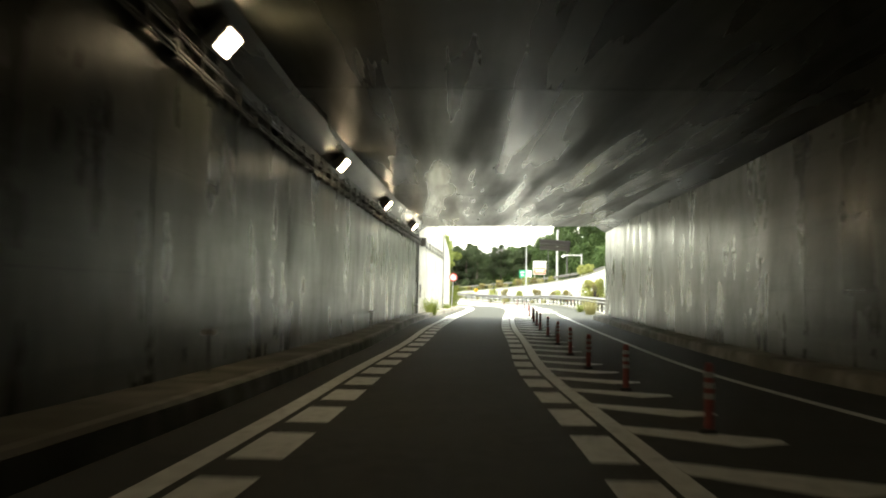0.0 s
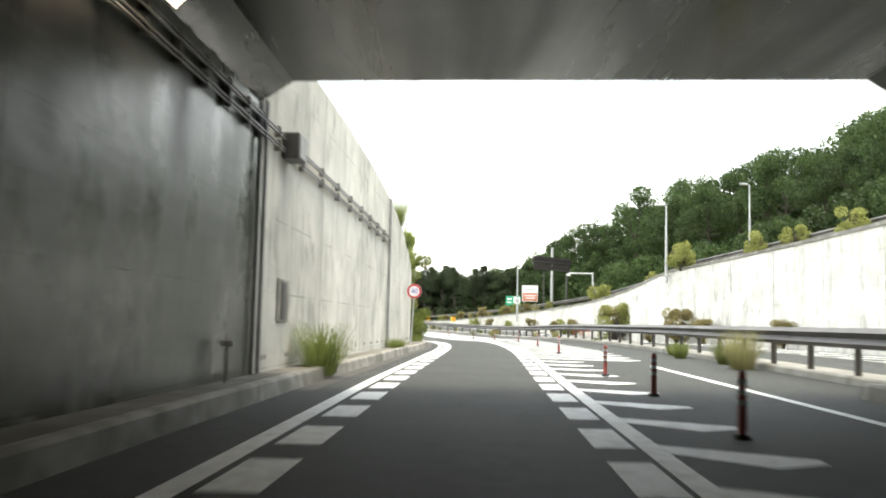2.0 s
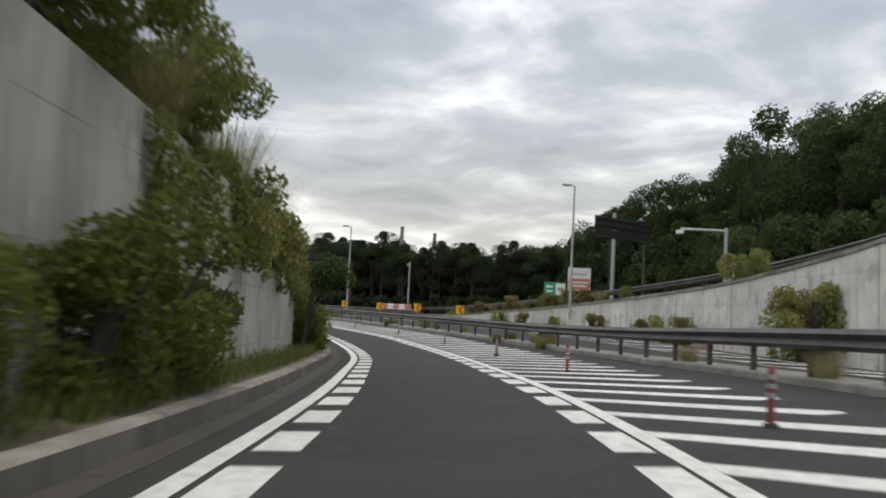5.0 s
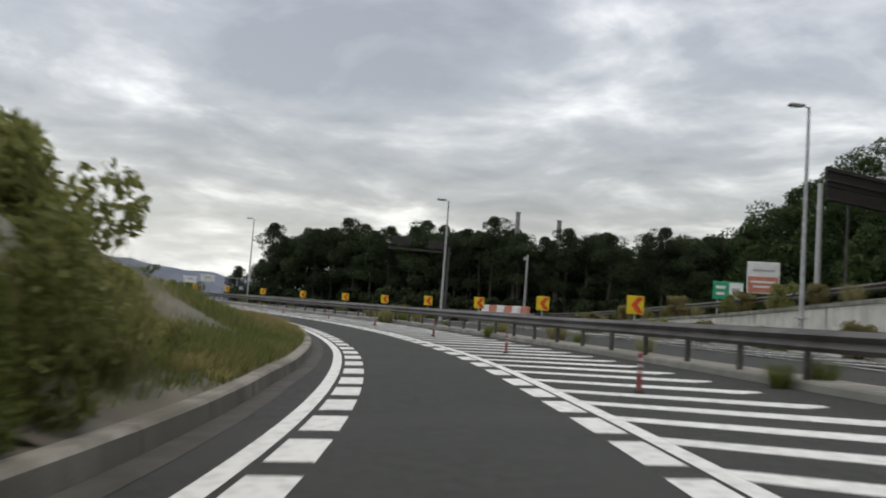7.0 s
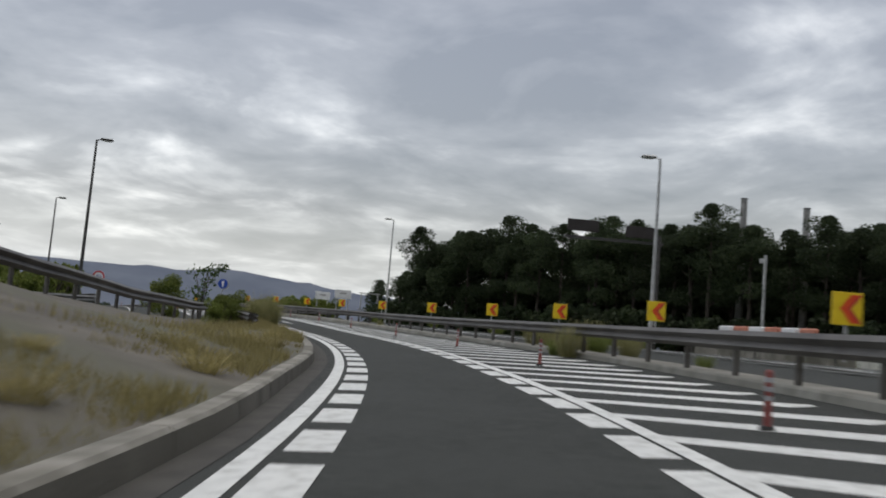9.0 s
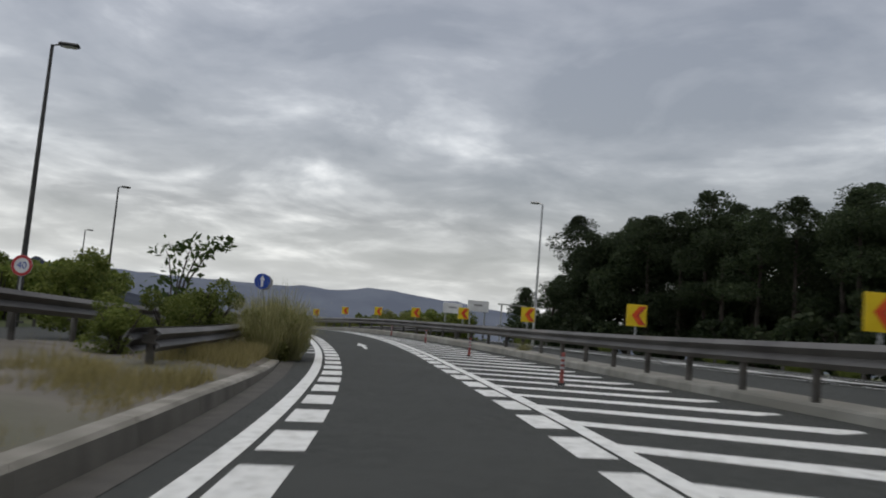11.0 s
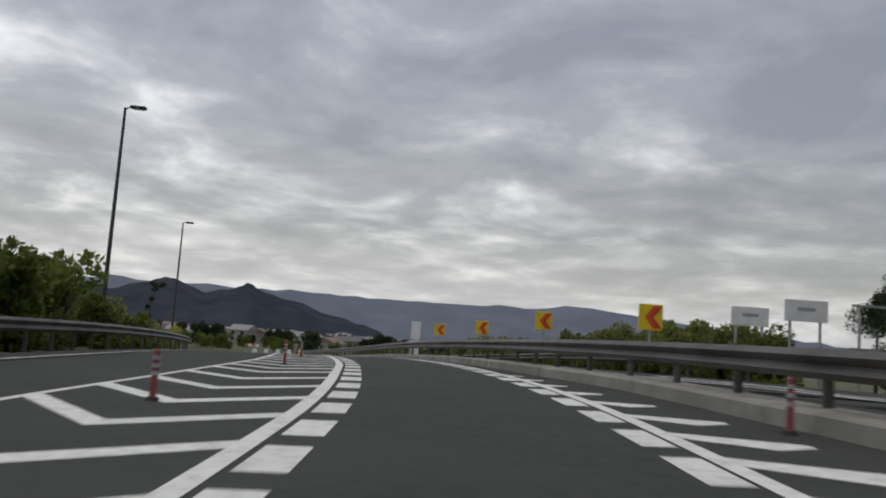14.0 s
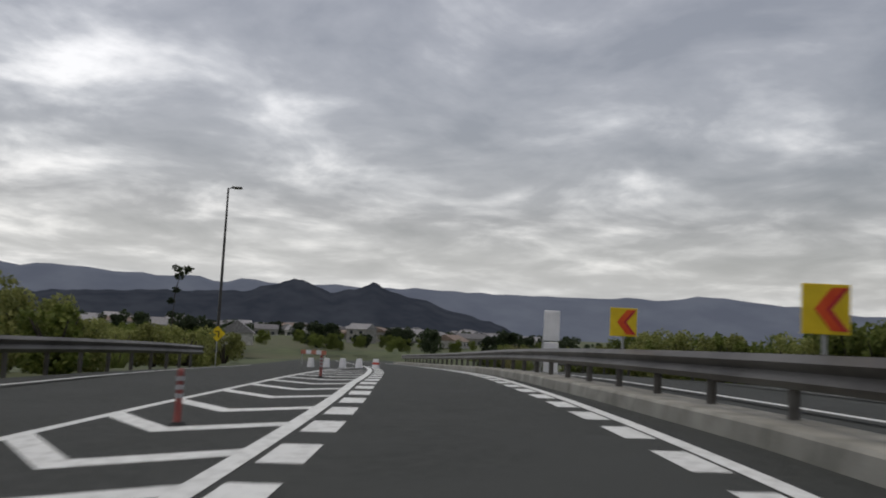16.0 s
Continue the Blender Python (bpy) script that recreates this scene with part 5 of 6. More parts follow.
# hedge left of the joining ramp, trees beyond the median
for i in range(26):
    s = 160 + i * 2.2
    sc = float(np.interp(s, (160, 178, 196, 204, 218), (1.3, 1.9, 2.2, 1.5, 1.0)))
    plant(BUSH, "shrub", "dark green roadside hedge shrub", "shrub", "ramp hedge", at(s, RAMP_L(s) - 2.0 - g.uniform(0, 2.0), SLOPE_H(s) - 0.3), sc * g.uniform(0.85, 1.1), 1.05)
for s, e, sc in ((172, -15.5, 0.62), (176, -14.5, 0.66), (181, -15.0, 0.6), (150, -17, 0.7), (145, -16.5, 0.75), (151.5, -6.4, 0.55), (232, -20.5, 0.55)):
    p = W(s, e, -0.6)
    tree_from("broadleaf", pose(p.x, p.y, p.z, 0, 0, 61 * s) @ Matrix.Diagonal((sc, sc, sc, 1)), "dark leafy tree behind the hedge", greens[int(s) % 2], "hedge trees")
for i in range(34):
    s = g.uniform(196, 300)
    p = W(s, KERB_R(s) + g.uniform(12, 26), -1.2)
    plant(BUSH, "shrub", "green shrubs beyond the opposite road", "shrub", "far shrubs", pose(p.x, p.y, p.z), g.uniform(1.3, 2.4), 1.0)
for i in range(22):
    s = 199 + i * 1.7
    plant(BUSH if i % 3 else SCRUB, "shrub", "green shrub behind the opposite guardrail", "shrub", "opposite verge shrubs", at(s, KERB_R(s) + 9.9 + g.uniform(0, 1.6), -0.25), g.uniform(1.15, 1.6), 1.1)
for s, e, sc in ((193, 21, 0.62), (196, 23.5, 0.7), (199, 22, 0.6), (203, 24, 0.55)):
    p = W(s, e, -1.0)
    tree_from("pine", pose(p.x, p.y, p.z, 0, 0, 61 * s) @ Matrix.Diagonal((sc, sc, sc, 1)), "thin dark tree standing behind the billboards", pines[int(s) % 5], "billboard trees")


# ---- street furniture ----
def street_lamp(m, h, label, dark=False, arm=1):
    """A tapered mast with a flat lantern on a short arm."""
    steel = DARKSTEEL if dark else GALV
    t = thing("street_lamp", m, label, "street lamp", "street lamps")
    part("pole", tube(bmesh.new(), [(0, 0, -0.5), (0, 0, 1.2), (0, 0, h)], [0.11, 0.10, 0.055], 12), steel, t)
    part("base_plate", box(bmesh.new(), -0.2, 0.2, -0.2, 0.2, -0.02, 0.04, 0.01), steel, t)
    part("arm", tube(bmesh.new(), [(0, 0, h - 0.05), (-0.15 * arm, 0, h + 0.02), (-0.3 * arm, 0, h + 0.03)], 0.03, 8), steel, t)
    head = part("lantern", box(bmesh.new(), -0.85 * arm if arm > 0 else 0.2, -0.2 if arm > 0 else -0.85 * arm, -0.16, 0.16, h, h + 0.11, 0.035), steel, t)
    x = -0.55 * arm
    part("lens", box(bmesh.new(), x - 0.22, x + 0.22, -0.12, 0.12, h - 0.03, h - 0.001, 0.01), LAMP_OFF, head)
    return t


def world_at(x, y, z, turn=0.0):
    return pose(x, y, z, 0, 0, turn)


street_lamp(world_at(18.3, 87.8, 4.45, 5), 5.0, "pale galvanised street lamp on the retaining wall")
street_lamp(world_at(27.4, 95.9, ground_height(27.4, 95.9), 5), 12.5 - ground_height(27.4, 95.9), "pale galvanised street lamp on the upper road")
street_lamp(world_at(11.8, 124.4, 1.6, 10), 8.6, "pale galvanised street lamp behind the retaining wall")
street_lamp(world_at(-6.1, 149.1, 0.0, 20), 9.1, "grey street lamp beyond the opposite road")
street_lamp(world_at(-34.2, 186.1, 0.6, 30), 10.4, "grey street lamp at the corner of the wood")
street_lamp(world_at(-36.0, 147.7, 0.3, 40), 9.2, "dark street lamp beside the joining ramp", True, -1)
street_lamp(world_at(-63.4, 174.1, 0.5, 50), 9.75, "dark street lamp beside the joining ramp", True, -1)
street_lamp(world_at(-93.3, 195.4, 0.4, 55), 9.5, "dark street lamp beside the joining ramp", True, -1)


def mast(x, y, z, h, r, label, steel=GALV, cross=False):
    t = thing("utility_pole", pose(x, y, z), label, "utility pole", "masts")
    part("pole", tube(bmesh.new(), [(0, 0, -0.5), (0, 0, h)], [r, r * 0.75], 10), steel, t)
    part("cap", cyl(bmesh.new(), r * 0.85, r * 0.85, h, h + 0.06, 10), DARKSTEEL, t)
    if cross:
        part("bracket", box(bmesh.new(), -0.35, 0.12, -0.05, 0.05, h - 0.5, h - 0.2, 0.01), steel, t)
    return t


mast(-1.1, 169.5, -0.5, 7.8, 0.14, "grey pole before the wood", GALV, True)
mast(-27.3, 193.1, 0.5, 9.2, 0.12, "slim grey pole at the edge of the wood")
mast(-2.6, 176.0, 0.0, 12.1, 0.30, "thick grey chimney-like mast rising over the wood", CABLE)
mast(1.6, 175.4, 0.0, 11.4, 0.30, "thick grey chimney-like mast rising over the wood", CABLE)


def disc(bm, r, y, seg=36, x=0.0, z=0.0, thick=0.004, r_in=0.0):
    """A round plate facing -y; with r_in, a ring."""
    ang = [2 * math.pi * k / seg for k in range(seg)]
    o1 = [bm.verts.new((x + math.cos(a) * r, y, z + math.sin(a) * r)) for a in ang]
    o2 = [bm.verts.new((x + math.cos(a) * r, y + thick, z + math.sin(a) * r)) for a in ang]
    if r_in:
        i1 = [bm.verts.new((x + math.cos(a) * r_in, y, z + math.sin(a) * r_in)) for a in ang]
        i2 = [bm.verts.new((x + math.cos(a) * r_in, y + thick, z + math.sin(a) * r_in)) for a in ang]
    for k in range(seg):
        j = (k + 1) % seg
        bm.faces.new((o1[k], o1[j], o2[j], o2[k]))
        if r_in:
            bm.faces.new((o1[k], i1[k], i1[j], o1[j])); bm.faces.new((o2[k], o2[j], i2[j], i2[k])); bm.faces.new((i1[k], i2[k], i2[j], i1[j]))
    if not r_in:
        bm.faces.new(o1[::-1]); bm.faces.new(o2)
    return bm


def lettering(name, text, size, m, material, parent):
    c = bpy.data.curves.new(name, "FONT")
    c.body, c.size, c.align_x, c.align_y, c.extrude = text, size, "CENTER", "CENTER", 0.001
    tmp = bpy.data.objects.new("tmp_text", c)
    me = bpy.data.meshes.new_from_object(tmp)
    bpy.data.objects.remove(tmp)
    me.transform(m)
    me.materials.append(material)
    return part(name, me, material, parent)


def speed_sign(m, h, label, lean=0.0, r=0.3):
    t = thing("speed_sign", m, label, "road sign")
    part("post", tube(bmesh.new(), [(0, 0.03, -0.3), (0, 0.03, h + 0.28)], 0.03, 10), GALV, t)
    pl = part("plate", disc(bmesh.new(), r, -0.012, thick=0.01, z=h), WHITE, t)
    part("red_ring", disc(bmesh.new(), r * 0.98, -0.018, z=h, r_in=r * 0.72), RED, pl, "red border ring")
    lettering("number", "40", r * 0.95, Matrix.Translation((0, -0.018, h)) @ pose(0, 0, 0, 90, 0, 0), BLUE, pl)
    part("clamp", box(bmesh.new(), -0.06, 0.06, 0.0, 0.07, h - 0.03, h + 0.03, 0.005), GALV, t)
    return t


speed_sign(at(62.1, -2.64, 0.18, -4) @ pose(0, 0, 0, 0, 2.5, 0), 2.12, "round red-ringed speed limit sign reading 40 on a grey post")
p = W(157.3, -9.6)
speed_sign(pose(-32.83, 145.43, p.z + 0.1, 0, 0, 30), 1.86 - p.z, "round speed limit sign reading 40 beside the ramp")


def arrow_sign(m, h, label):
    t = thing("direction_sign", m, label, "road sign")
    part("post", tube(bmesh.new(), [(0, 0.03, -0.2), (0, 0.03, h + 0.25)], 0.03, 10), GALV, t)
    pl = part("plate", disc(bmesh.new(), 0.27, -0.012, thick=0.01, z=h), BLUE, t, "blue disc")
    bm = bmesh.new()
    bm.faces.new([bm.verts.new((x, -0.016, h + z)) for x, z in ((-0.04, -0.19), (0.04, -0.19), (0.04, 0.05), (0.10, 0.03), (0.0, 0.21), (-0.10, 0.03), (-0.04, 0.05))])
    part("arrow", bm, WHITE, pl, "white upward arrow")
    part("second_plate", disc(bmesh.new(), 0.27, 0.09, thick=0.01, z=h - 0.03, x=0.09), GREY, t, "grey back of a second disc")
    return t


arrow_sign(at(163.0, -3.17, 0.05, -2), 1.91, "blue round sign with a white upward arrow at the gore")


# chevron boards on the median rail
def chevron(m, label, foot, w=0.42, h=0.45):
    t = thing("chevron_board", m, label, "chevron sign", "curve chevrons")
    b = part("board", box(bmesh.new(), -w / 2, w / 2, -0.012, 0.012, 0, h, 0.004), YELLOW, t, "yellow reflective board")
    for k, (dx_, mt) in enumerate(((-0.055, CHEVRED), (0.035, RED))):
        bm = bmesh.new()
        th = 0.12 if k == 0 else 0.045
        x0 = dx_ - 0.05 if k == 0 else dx_ - 0.035
        pts = [(x0, h / 2), (x0 + 0.15, h * 0.93), (x0 + 0.15 + th, h * 0.93), (x0 + th, h / 2), (x0 + 0.15 + th, h * 0.07), (x0 + 0.15, h * 0.07)]
        vs = [bm.verts.new((x, -0.016 - 0.003 * k, z)) for x, z in pts]
        bm.faces.new((vs[0], vs[1], vs[2], vs[3])); bm.faces.new((vs[0], vs[3], vs[4], vs[5]))
        part("arrow", bm, mt, b, "orange-red chevron" if k == 0 else "dark red inner stripe")
    part("post", tube(bmesh.new(), [(0, 0.03, foot), (0, 0.03, h * 0.9)], 0.022, 8), GALV, t)
    return t


for s, e, z in ((108.5, 6.0, 1.22), (115, 5.76, 1.24), (122, 5.75, 1.2), (129.5, 5.89, 1.21), (135.5, 5.6, 1.19), (141.5, 5.3, 1.22), (149.5, 5.15, 1.26), (158, 5.0, 1.26), (166, 4.75, 1.23), (173, 4.28, 1.19), (180.3, 4.05, 1.22), (187, 3.55, 1.27), (194, 3.12, 1.20), (200, 2.58, 1.22)):
    chevron(at(s, e, z - 0.225, -3), "yellow board with an orange-red chevron on the guardrail", -0.5)


# flexible marker posts in the hatching
def marker_post(m):
    t = thing("marker_post", m, "orange-red flexible marker post with white bands", "marker post", "marker posts")
    part("base", cyl(bmesh.new(), 0.075, 0.06, 0.0, 0.04, 14), BLACK, t, "black rubber foot")
    b = part("post", cyl(bmesh.new(), 0.036, 0.031, 0.04, 0.51, 12), POSTRED, t)
    for z in (0.26, 0.34, 0.42):
        part("band", cyl(bmesh.new(), 0.0375, 0.0375, z, z + 0.042, 12), GREY, b, "white reflective band")
    part("cap", cyl(bmesh.new(), 0.031, 0.02, 0.51, 0.53, 12), POSTRED, b)
    return t


first = marker_post(at(6.6, 1.8))
for s, e in ((3.1, 1.78), (10.0, 1.83), (13.4, 1.88), (16.7, 1.92), (20.1, 1.95), (23.4, 1.98), (26.7, 2.0), (30.1, 2.06), (33.6, 2.09), (37.5, 2.18), (41.6, 2.15), (53.4, 2.4), (63, 2.6), (73, 2.9), (82, 2.9), (91.1, 2.95), (99.3, 2.87), (108.7, 2.92), (118.2, 2.98), (127.9, 2.88), (136.5, 2.79), (146, 2.75), (155.9, 2.85), (165.2, 3.15), (173.5, 3.3), (165.6, -3.24), (174.6, -2.83), (184.9, -2.57), (194.4, -2.7), (207, -2.9)):
    copy_thing(first, at(s, e))


# ---- tunnel fittings ----
def tunnel_lamp(s):
    t = thing("tunnel_lamp", at(s, WALL_L + 0.17, HEIGHT - 0.21) @ pose(0, 0, 0, 0, 40, 0), "lit square tunnel floodlight on the haunch", "tunnel lamp", "tunnel lamps")
    part("housing", box(bmesh.new(), 0.0, 0.16, -0.24, 0.24, -0.17, 0.17, 0.02), GALV, t)
    part("lens", box(bmesh.new(), 0.161, 0.172, -0.20, 0.20, -0.135, 0.135, 0.004), LAMP_GLASS, t, "bright warm white glass")
    part("bracket", box(bmesh.new(), -0.10, 0.0, -0.05, 0.05, -0.12, 0.12, 0.01), GALV, t)
    return t


for s in (-32.0, -23.8, -15.6, -7.4, 0.8, 9.0, 17.1, 25.3, 33.6):
    tunnel_lamp(s)
for z, r in ((3.27, 0.014), (3.32, 0.018), (3.46, 0.018), (3.51, 0.014)):
    c = thing("conduit", Matrix(), "grey steel cable conduit clipped along the wall", "conduit", "wall conduits")
    part("pipe", sweep(bmesh.new(), [(WALL_L + 0.06 + r * math.cos(a), z + r * math.sin(a)) for a in [k * math.pi / 4 for k in range(8)]], -57, 53.0, 2.0), CABLE, c)
    cm = mesh_of("clip", box(bmesh.new(), 0.0, 0.09, -0.02, 0.02, -0.05, 0.05), CABLE)
    s = -56.0
    while s < 52:
        part("clip", cm, CABLE, c).matrix_world = at(s, WALL_L, z)
        s += 1.6
bk = mesh_of("tray_bracket", box(bmesh.new(), 0.0, 0.09, -0.015, 0.015, 3.23, 3.56), CABLE)
tray = thing("cable_bracket_row", Matrix(), "steel brackets holding the conduits", "cable bracket")
s = -55.2
while s < 39:
    part("bracket", bk, CABLE, tray).matrix_world = at(s, WALL_L, 0.0)
    s += 1.6
jb = thing("junction_box", at(39.0, WALL_L, 3.38), "dark grey steel junction box on the wall", "junction box")
part("body", box(bmesh.new(), 0.02, 0.26, -0.24, 0.24, -0.19, 0.19, 0.015), DARKSTEEL, jb)
part("lid", box(bmesh.new(), 0.262, 0.28, -0.22, 0.22, -0.17, 0.17, 0.005), CABLE, jb)
wp = thing("wall_hatch", at(39.2, WALL_L, 1.17), "dark recessed hatch in a pale patch on the wall", "hatch")
part("surround", box(bmesh.new(), 0.003, 0.02, -0.36, 0.36, -0.31, 0.31, 0.003), KERB, wp)
part("door", box(bmesh.new(), 0.022, 0.035, -0.13, 0.15, -0.27, 0.27, 0.003), DARKSTEEL, wp)
for s0, top in ((37.45, 3.65), (37.75, 3.75), (52.75, 4.7), (53.05, 4.7)):
    d_ = thing("drain_pipe", at(s0, WALL_L, 0.0), "grey vertical conduit fixed to the concrete wall", "conduit", "upright conduits")
    part("pipe", tube(bmesh.new(), [(0.05, 0, 0.2), (0.05, 0, top)], 0.026, 8), CABLE, d_)
def reflector(m):
    t = thing("kerb_reflector", m, "short grey kerb post with two round white reflectors", "reflector post", "kerb reflectors")
    part("post", tube(bmesh.new(), [(0, 0, 0), (0, 0, 0.46)], 0.02, 8), CABLE, t)
    for x in (-0.045, 0.045):
        part("reflector", disc(bmesh.new(), 0.036, -0.03, 16, x=x, z=0.43, thick=0.02), WHITE, t, "round white reflector")
    return t


first_reflector = reflector(at(9.2, -2.72, 0.185))
for s in (23.0, 36.1):
    copy_thing(first_reflector, at(s, -2.72, 0.185))
# weep holes along the foot of the outer wall
wm = mesh_of("weep_hole", disc(bmesh.new(), 0.035, 0, 12, thick=0.004), BLACK)
s = 38.25
while s < 67:
    for k in (-0.08, 0.08):
        part("weep_hole", wm, BLACK, wl_out).matrix_world = at(s + k, WALL_L + 0.003, 0.39, 90)
    s += 1.38


# ---- boards, barriers and far things ----
gs = thing("sign_gantry", pose(17.0, 133.0, 0.0, 0, 0, 38), "dark brown backs of motorway sign boards on dark posts", "sign gantry")
part("board", box(bmesh.new(), -3.3, 3.3, -0.05, 0.05, 8.2, 9.15, 0.01), BROWNSTEEL, gs)
part("board", box(bmesh.new(), -3.2, 3.2, -0.05, 0.05, 7.5, 8.15, 0.01), BROWNSTEEL, gs)
for z in (7.6, 8.5, 9.0):
    part("rib", box(bmesh.new(), -3.3, 3.3, -0.1, -0.052, z - 0.04, z + 0.04), DARKSTEEL, gs)
part("mast", tube(bmesh.new(), [(2.9, 0.25, -1.0), (2.9, 0.25, 9.1)], [0.14, 0.12], 10), DARKSTEEL, gs)
part("mast", tube(bmesh.new(), [(-1.2, 0.25, -1.0), (-1.2, 0.25, 9.1)], [0.07, 0.06], 10), DARKSTEEL, gs)
mast(19.7, 151.0, 0.0, 12.0, 0.24, "thick pale steel pole behind the sign boards")

rb = thing("billboard", pose(17.2, 156.0, 0.0, 0, 0, -5) @ Matrix.Diagonal((0.78, 0.78, 0.8, 1)), "white billboard with a red-orange lower half on posts", "billboard")
part("board", box(bmesh.new(), -1.5, 1.5, -0.06, 0.06, 5.4, 8.4, 0.02), WHITE, rb)
part("panel", box(bmesh.new(), -1.4, 1.4, -0.075, -0.062, 5.5, 7.0), FADED, rb, "red-orange printed panel")
for z, w in ((7.6, 1.0), (6.5, 1.1), (6.05, 0.9)):
    part("bar", box(bmesh.new(), -w, w, -0.085, -0.077, z - 0.09, z + 0.09), GREY if z > 7 else WHITE, rb)
for x in (-1.1, 1.1):
    part("post", tube(bmesh.new(), [(x, 0.12, -2.0), (x, 0.12, 8.2)], 0.09, 8), GALV, rb)
gb = thing("direction_board", pose(14.7, 156.0, 0.35, 0, 0, -5) @ Matrix.Diagonal((0.74, 0.74, 0.8, 1)), "green road direction board with white bars on posts", "road sign")
part("board", box(bmesh.new(), -1.5, 1.5, -0.04, 0.04, 4.2, 5.9, 0.02), GREEN, gb)
part("panel", box(bmesh.new(), 0.1, 1.42, -0.05, -0.042, 4.3, 5.8), WHITE, gb, "pale right half")
for x, z, w, h in ((-0.75, 5.35, 0.45, 0.14), (-0.75, 4.75, 0.4, 0.12)):
    part("bar", box(bmesh.new(), x - w, x + w, -0.052, -0.042, z - h, z + h), WHITE, gb)
part("bar", box(bmesh.new(), 0.35, 1.15, -0.058, -0.051, 4.85, 5.3), GREY, gb)
for x in (-1.0, 1.0):
    part("post", tube(bmesh.new(), [(x, 0.1, -2.0), (x, 0.1, 5.7)], 0.08, 8), GALV, gb)
cp = thing("camera_mast", pose(17.2, 108.6, 1.3), "pale mast with a sideways arm and a control cabinet", "camera mast")
part("pole", tube(bmesh.new(), [(0, 0, 0), (0, 0, 4.6)], [0.11, 0.09], 10), GALV, cp)
part("arm", tube(bmesh.new(), [(0.05, 0, 4.45), (-2.3, 0, 4.45)], 0.07, 8), GALV, cp)
part("camera", box(bmesh.new(), -2.5, -2.15, -0.12, 0.12, 4.2, 4.38, 0.02), WHITE, cp)
part("cabinet", box(bmesh.new(), -0.1, 0.42, -0.34, -0.12, 1.9, 2.9, 0.02), WHITE, cp)
for x, y, mt in ((15.4, 106.6, ORANGE), (16.1, 106.2, ORANGE)):
    q = thing("road_barrier", pose(x, y, W(102, 17).z), "orange plastic road barrier by the wall", "barrier", "works barriers")
    part("rail", box(bmesh.new(), -0.35, 0.35, -0.03, 0.03, 0.55, 0.8, 0.02), mt, q)
    for sx in (-0.3, 0.3):
        part("leg", tube(bmesh.new(), [(sx, -0.2, 0), (sx, 0, 0.8)], 0.025, 6), mt, q)
q = thing("works_sign", pose(17.6, 106.9, W(102, 17).z), "yellow-green works sign frame", "works sign")
part("board", box(bmesh.new(), -0.45, 0.45, -0.02, 0.02, 0.5, 1.2, 0.01), YELLOW, q)
for sx in (-0.4, 0.4):
    part("leg", tube(bmesh.new(), [(sx, 0.06, 0), (sx, 0.03, 1.3)], 0.025, 6), GREEN, q)


def water_barrier(m, red):
    t = thing("water_barrier", m, "red plastic water-filled barrier" if red else "white plastic water-filled barrier", "barrier", "water barriers")
    bm = bmesh.new()
    box(bm, -0.46, 0.46, -0.2, 0.2, 0.0, 0.2, 0.03)
    box(bm, -0.44, 0.44, -0.12, 0.12, 0.17, 0.62, 0.04)
    part("body", bm, FADED if red else WHITE, t)
    part("cap", cyl(bmesh.new(), 0.05, 0.05, 0.62, 0.66, 10), BLACK, t)
    return t


tagged(new("ledge", mesh_of("ledge", sweep(bmesh.new(), [(16.1, -0.2), (16.25, 1.0), (17.2, 1.0), (17.4, -0.2)], 137.5, 145.5, 1.0), KERB)), "low concrete ledge under the barriers", "ledge", kind="structure")
for i in range(6):
    water_barrier(at(139.0 + i * 0.97, 16.6, 1.0, 90), i % 2 == 0)
for i in range(5):
    w = thing("barrier_block", at(227.5 - i * 0.5, -4.6 + i * 0.74, 0.0) @ Matrix.Diagonal((0.68, 0.68, 0.68, 1)), "white tapered plastic barrier block at the gore's end", "barrier", "gore blocks")
    part("body", cyl(bmesh.new(), 0.26, 0.18, 0.0, 0.62, 14), WHITE, w)
    part("band", cyl(bmesh.new(), 0.235, 0.215, 0.26, 0.40, 14), ORANGE if i == 4 else WHITE, w)
q = thing("barrier_board", at(230.3, -4.6, 0.0) @ Matrix.Diagonal((0.7, 0.7, 0.8, 1)), "orange and white striped barrier board", "barrier")
for k in range(5):
    part("stripe", box(bmesh.new(), -0.9 + k * 0.36, -0.9 + (k + 1) * 0.36 - 0.004, -0.02, 0.02, 0.75, 1.0), FADED if k % 2 == 0 else WHITE, q)
for sx in (-0.8, 0.8):
    part("leg", tube(bmesh.new(), [(sx, 0.05, 0), (sx, 0.03, 1.0)], 0.03, 6), GALV, q)
# yellow curve sign by the far lamp
q = thing("curve_sign", at(237.5, -10.3, 0.0), "small yellow diamond sign with a black bent arrow", "road sign")
part("post", tube(bmesh.new(), [(0, 0.03, -0.3), (0, 0.03, 2.0)], 0.03, 8), GALV, q)
part("plate", box(bmesh.new(), -0.32, 0.32, -0.012, 0.012, -0.32, 0.32, 0.004, m=Matrix.Translation((0, 0, 1.7)) @ pose(0, 0, 0, 0, 45, 0)), YELLOW, q)
bm = bmesh.new()
box(bm, 0.05, 0.11, -0.02, -0.013, 1.5, 1.8); box(bm, -0.12, 0.11, -0.02, -0.013, 1.8, 1.86)
part("arrow", bm, BLACK, q)


# white double sign and white billboards past the median
q = thing("double_sign", pose(-64.6, 193.8, 0.62, 0, 0, 44), "tall white double panel sign on a slanting post", "road sign")
part("panel", box(bmesh.new(), -0.27, 0.27, -0.03, 0.03, 1.02, 2.05, 0.02), WHITE, q)
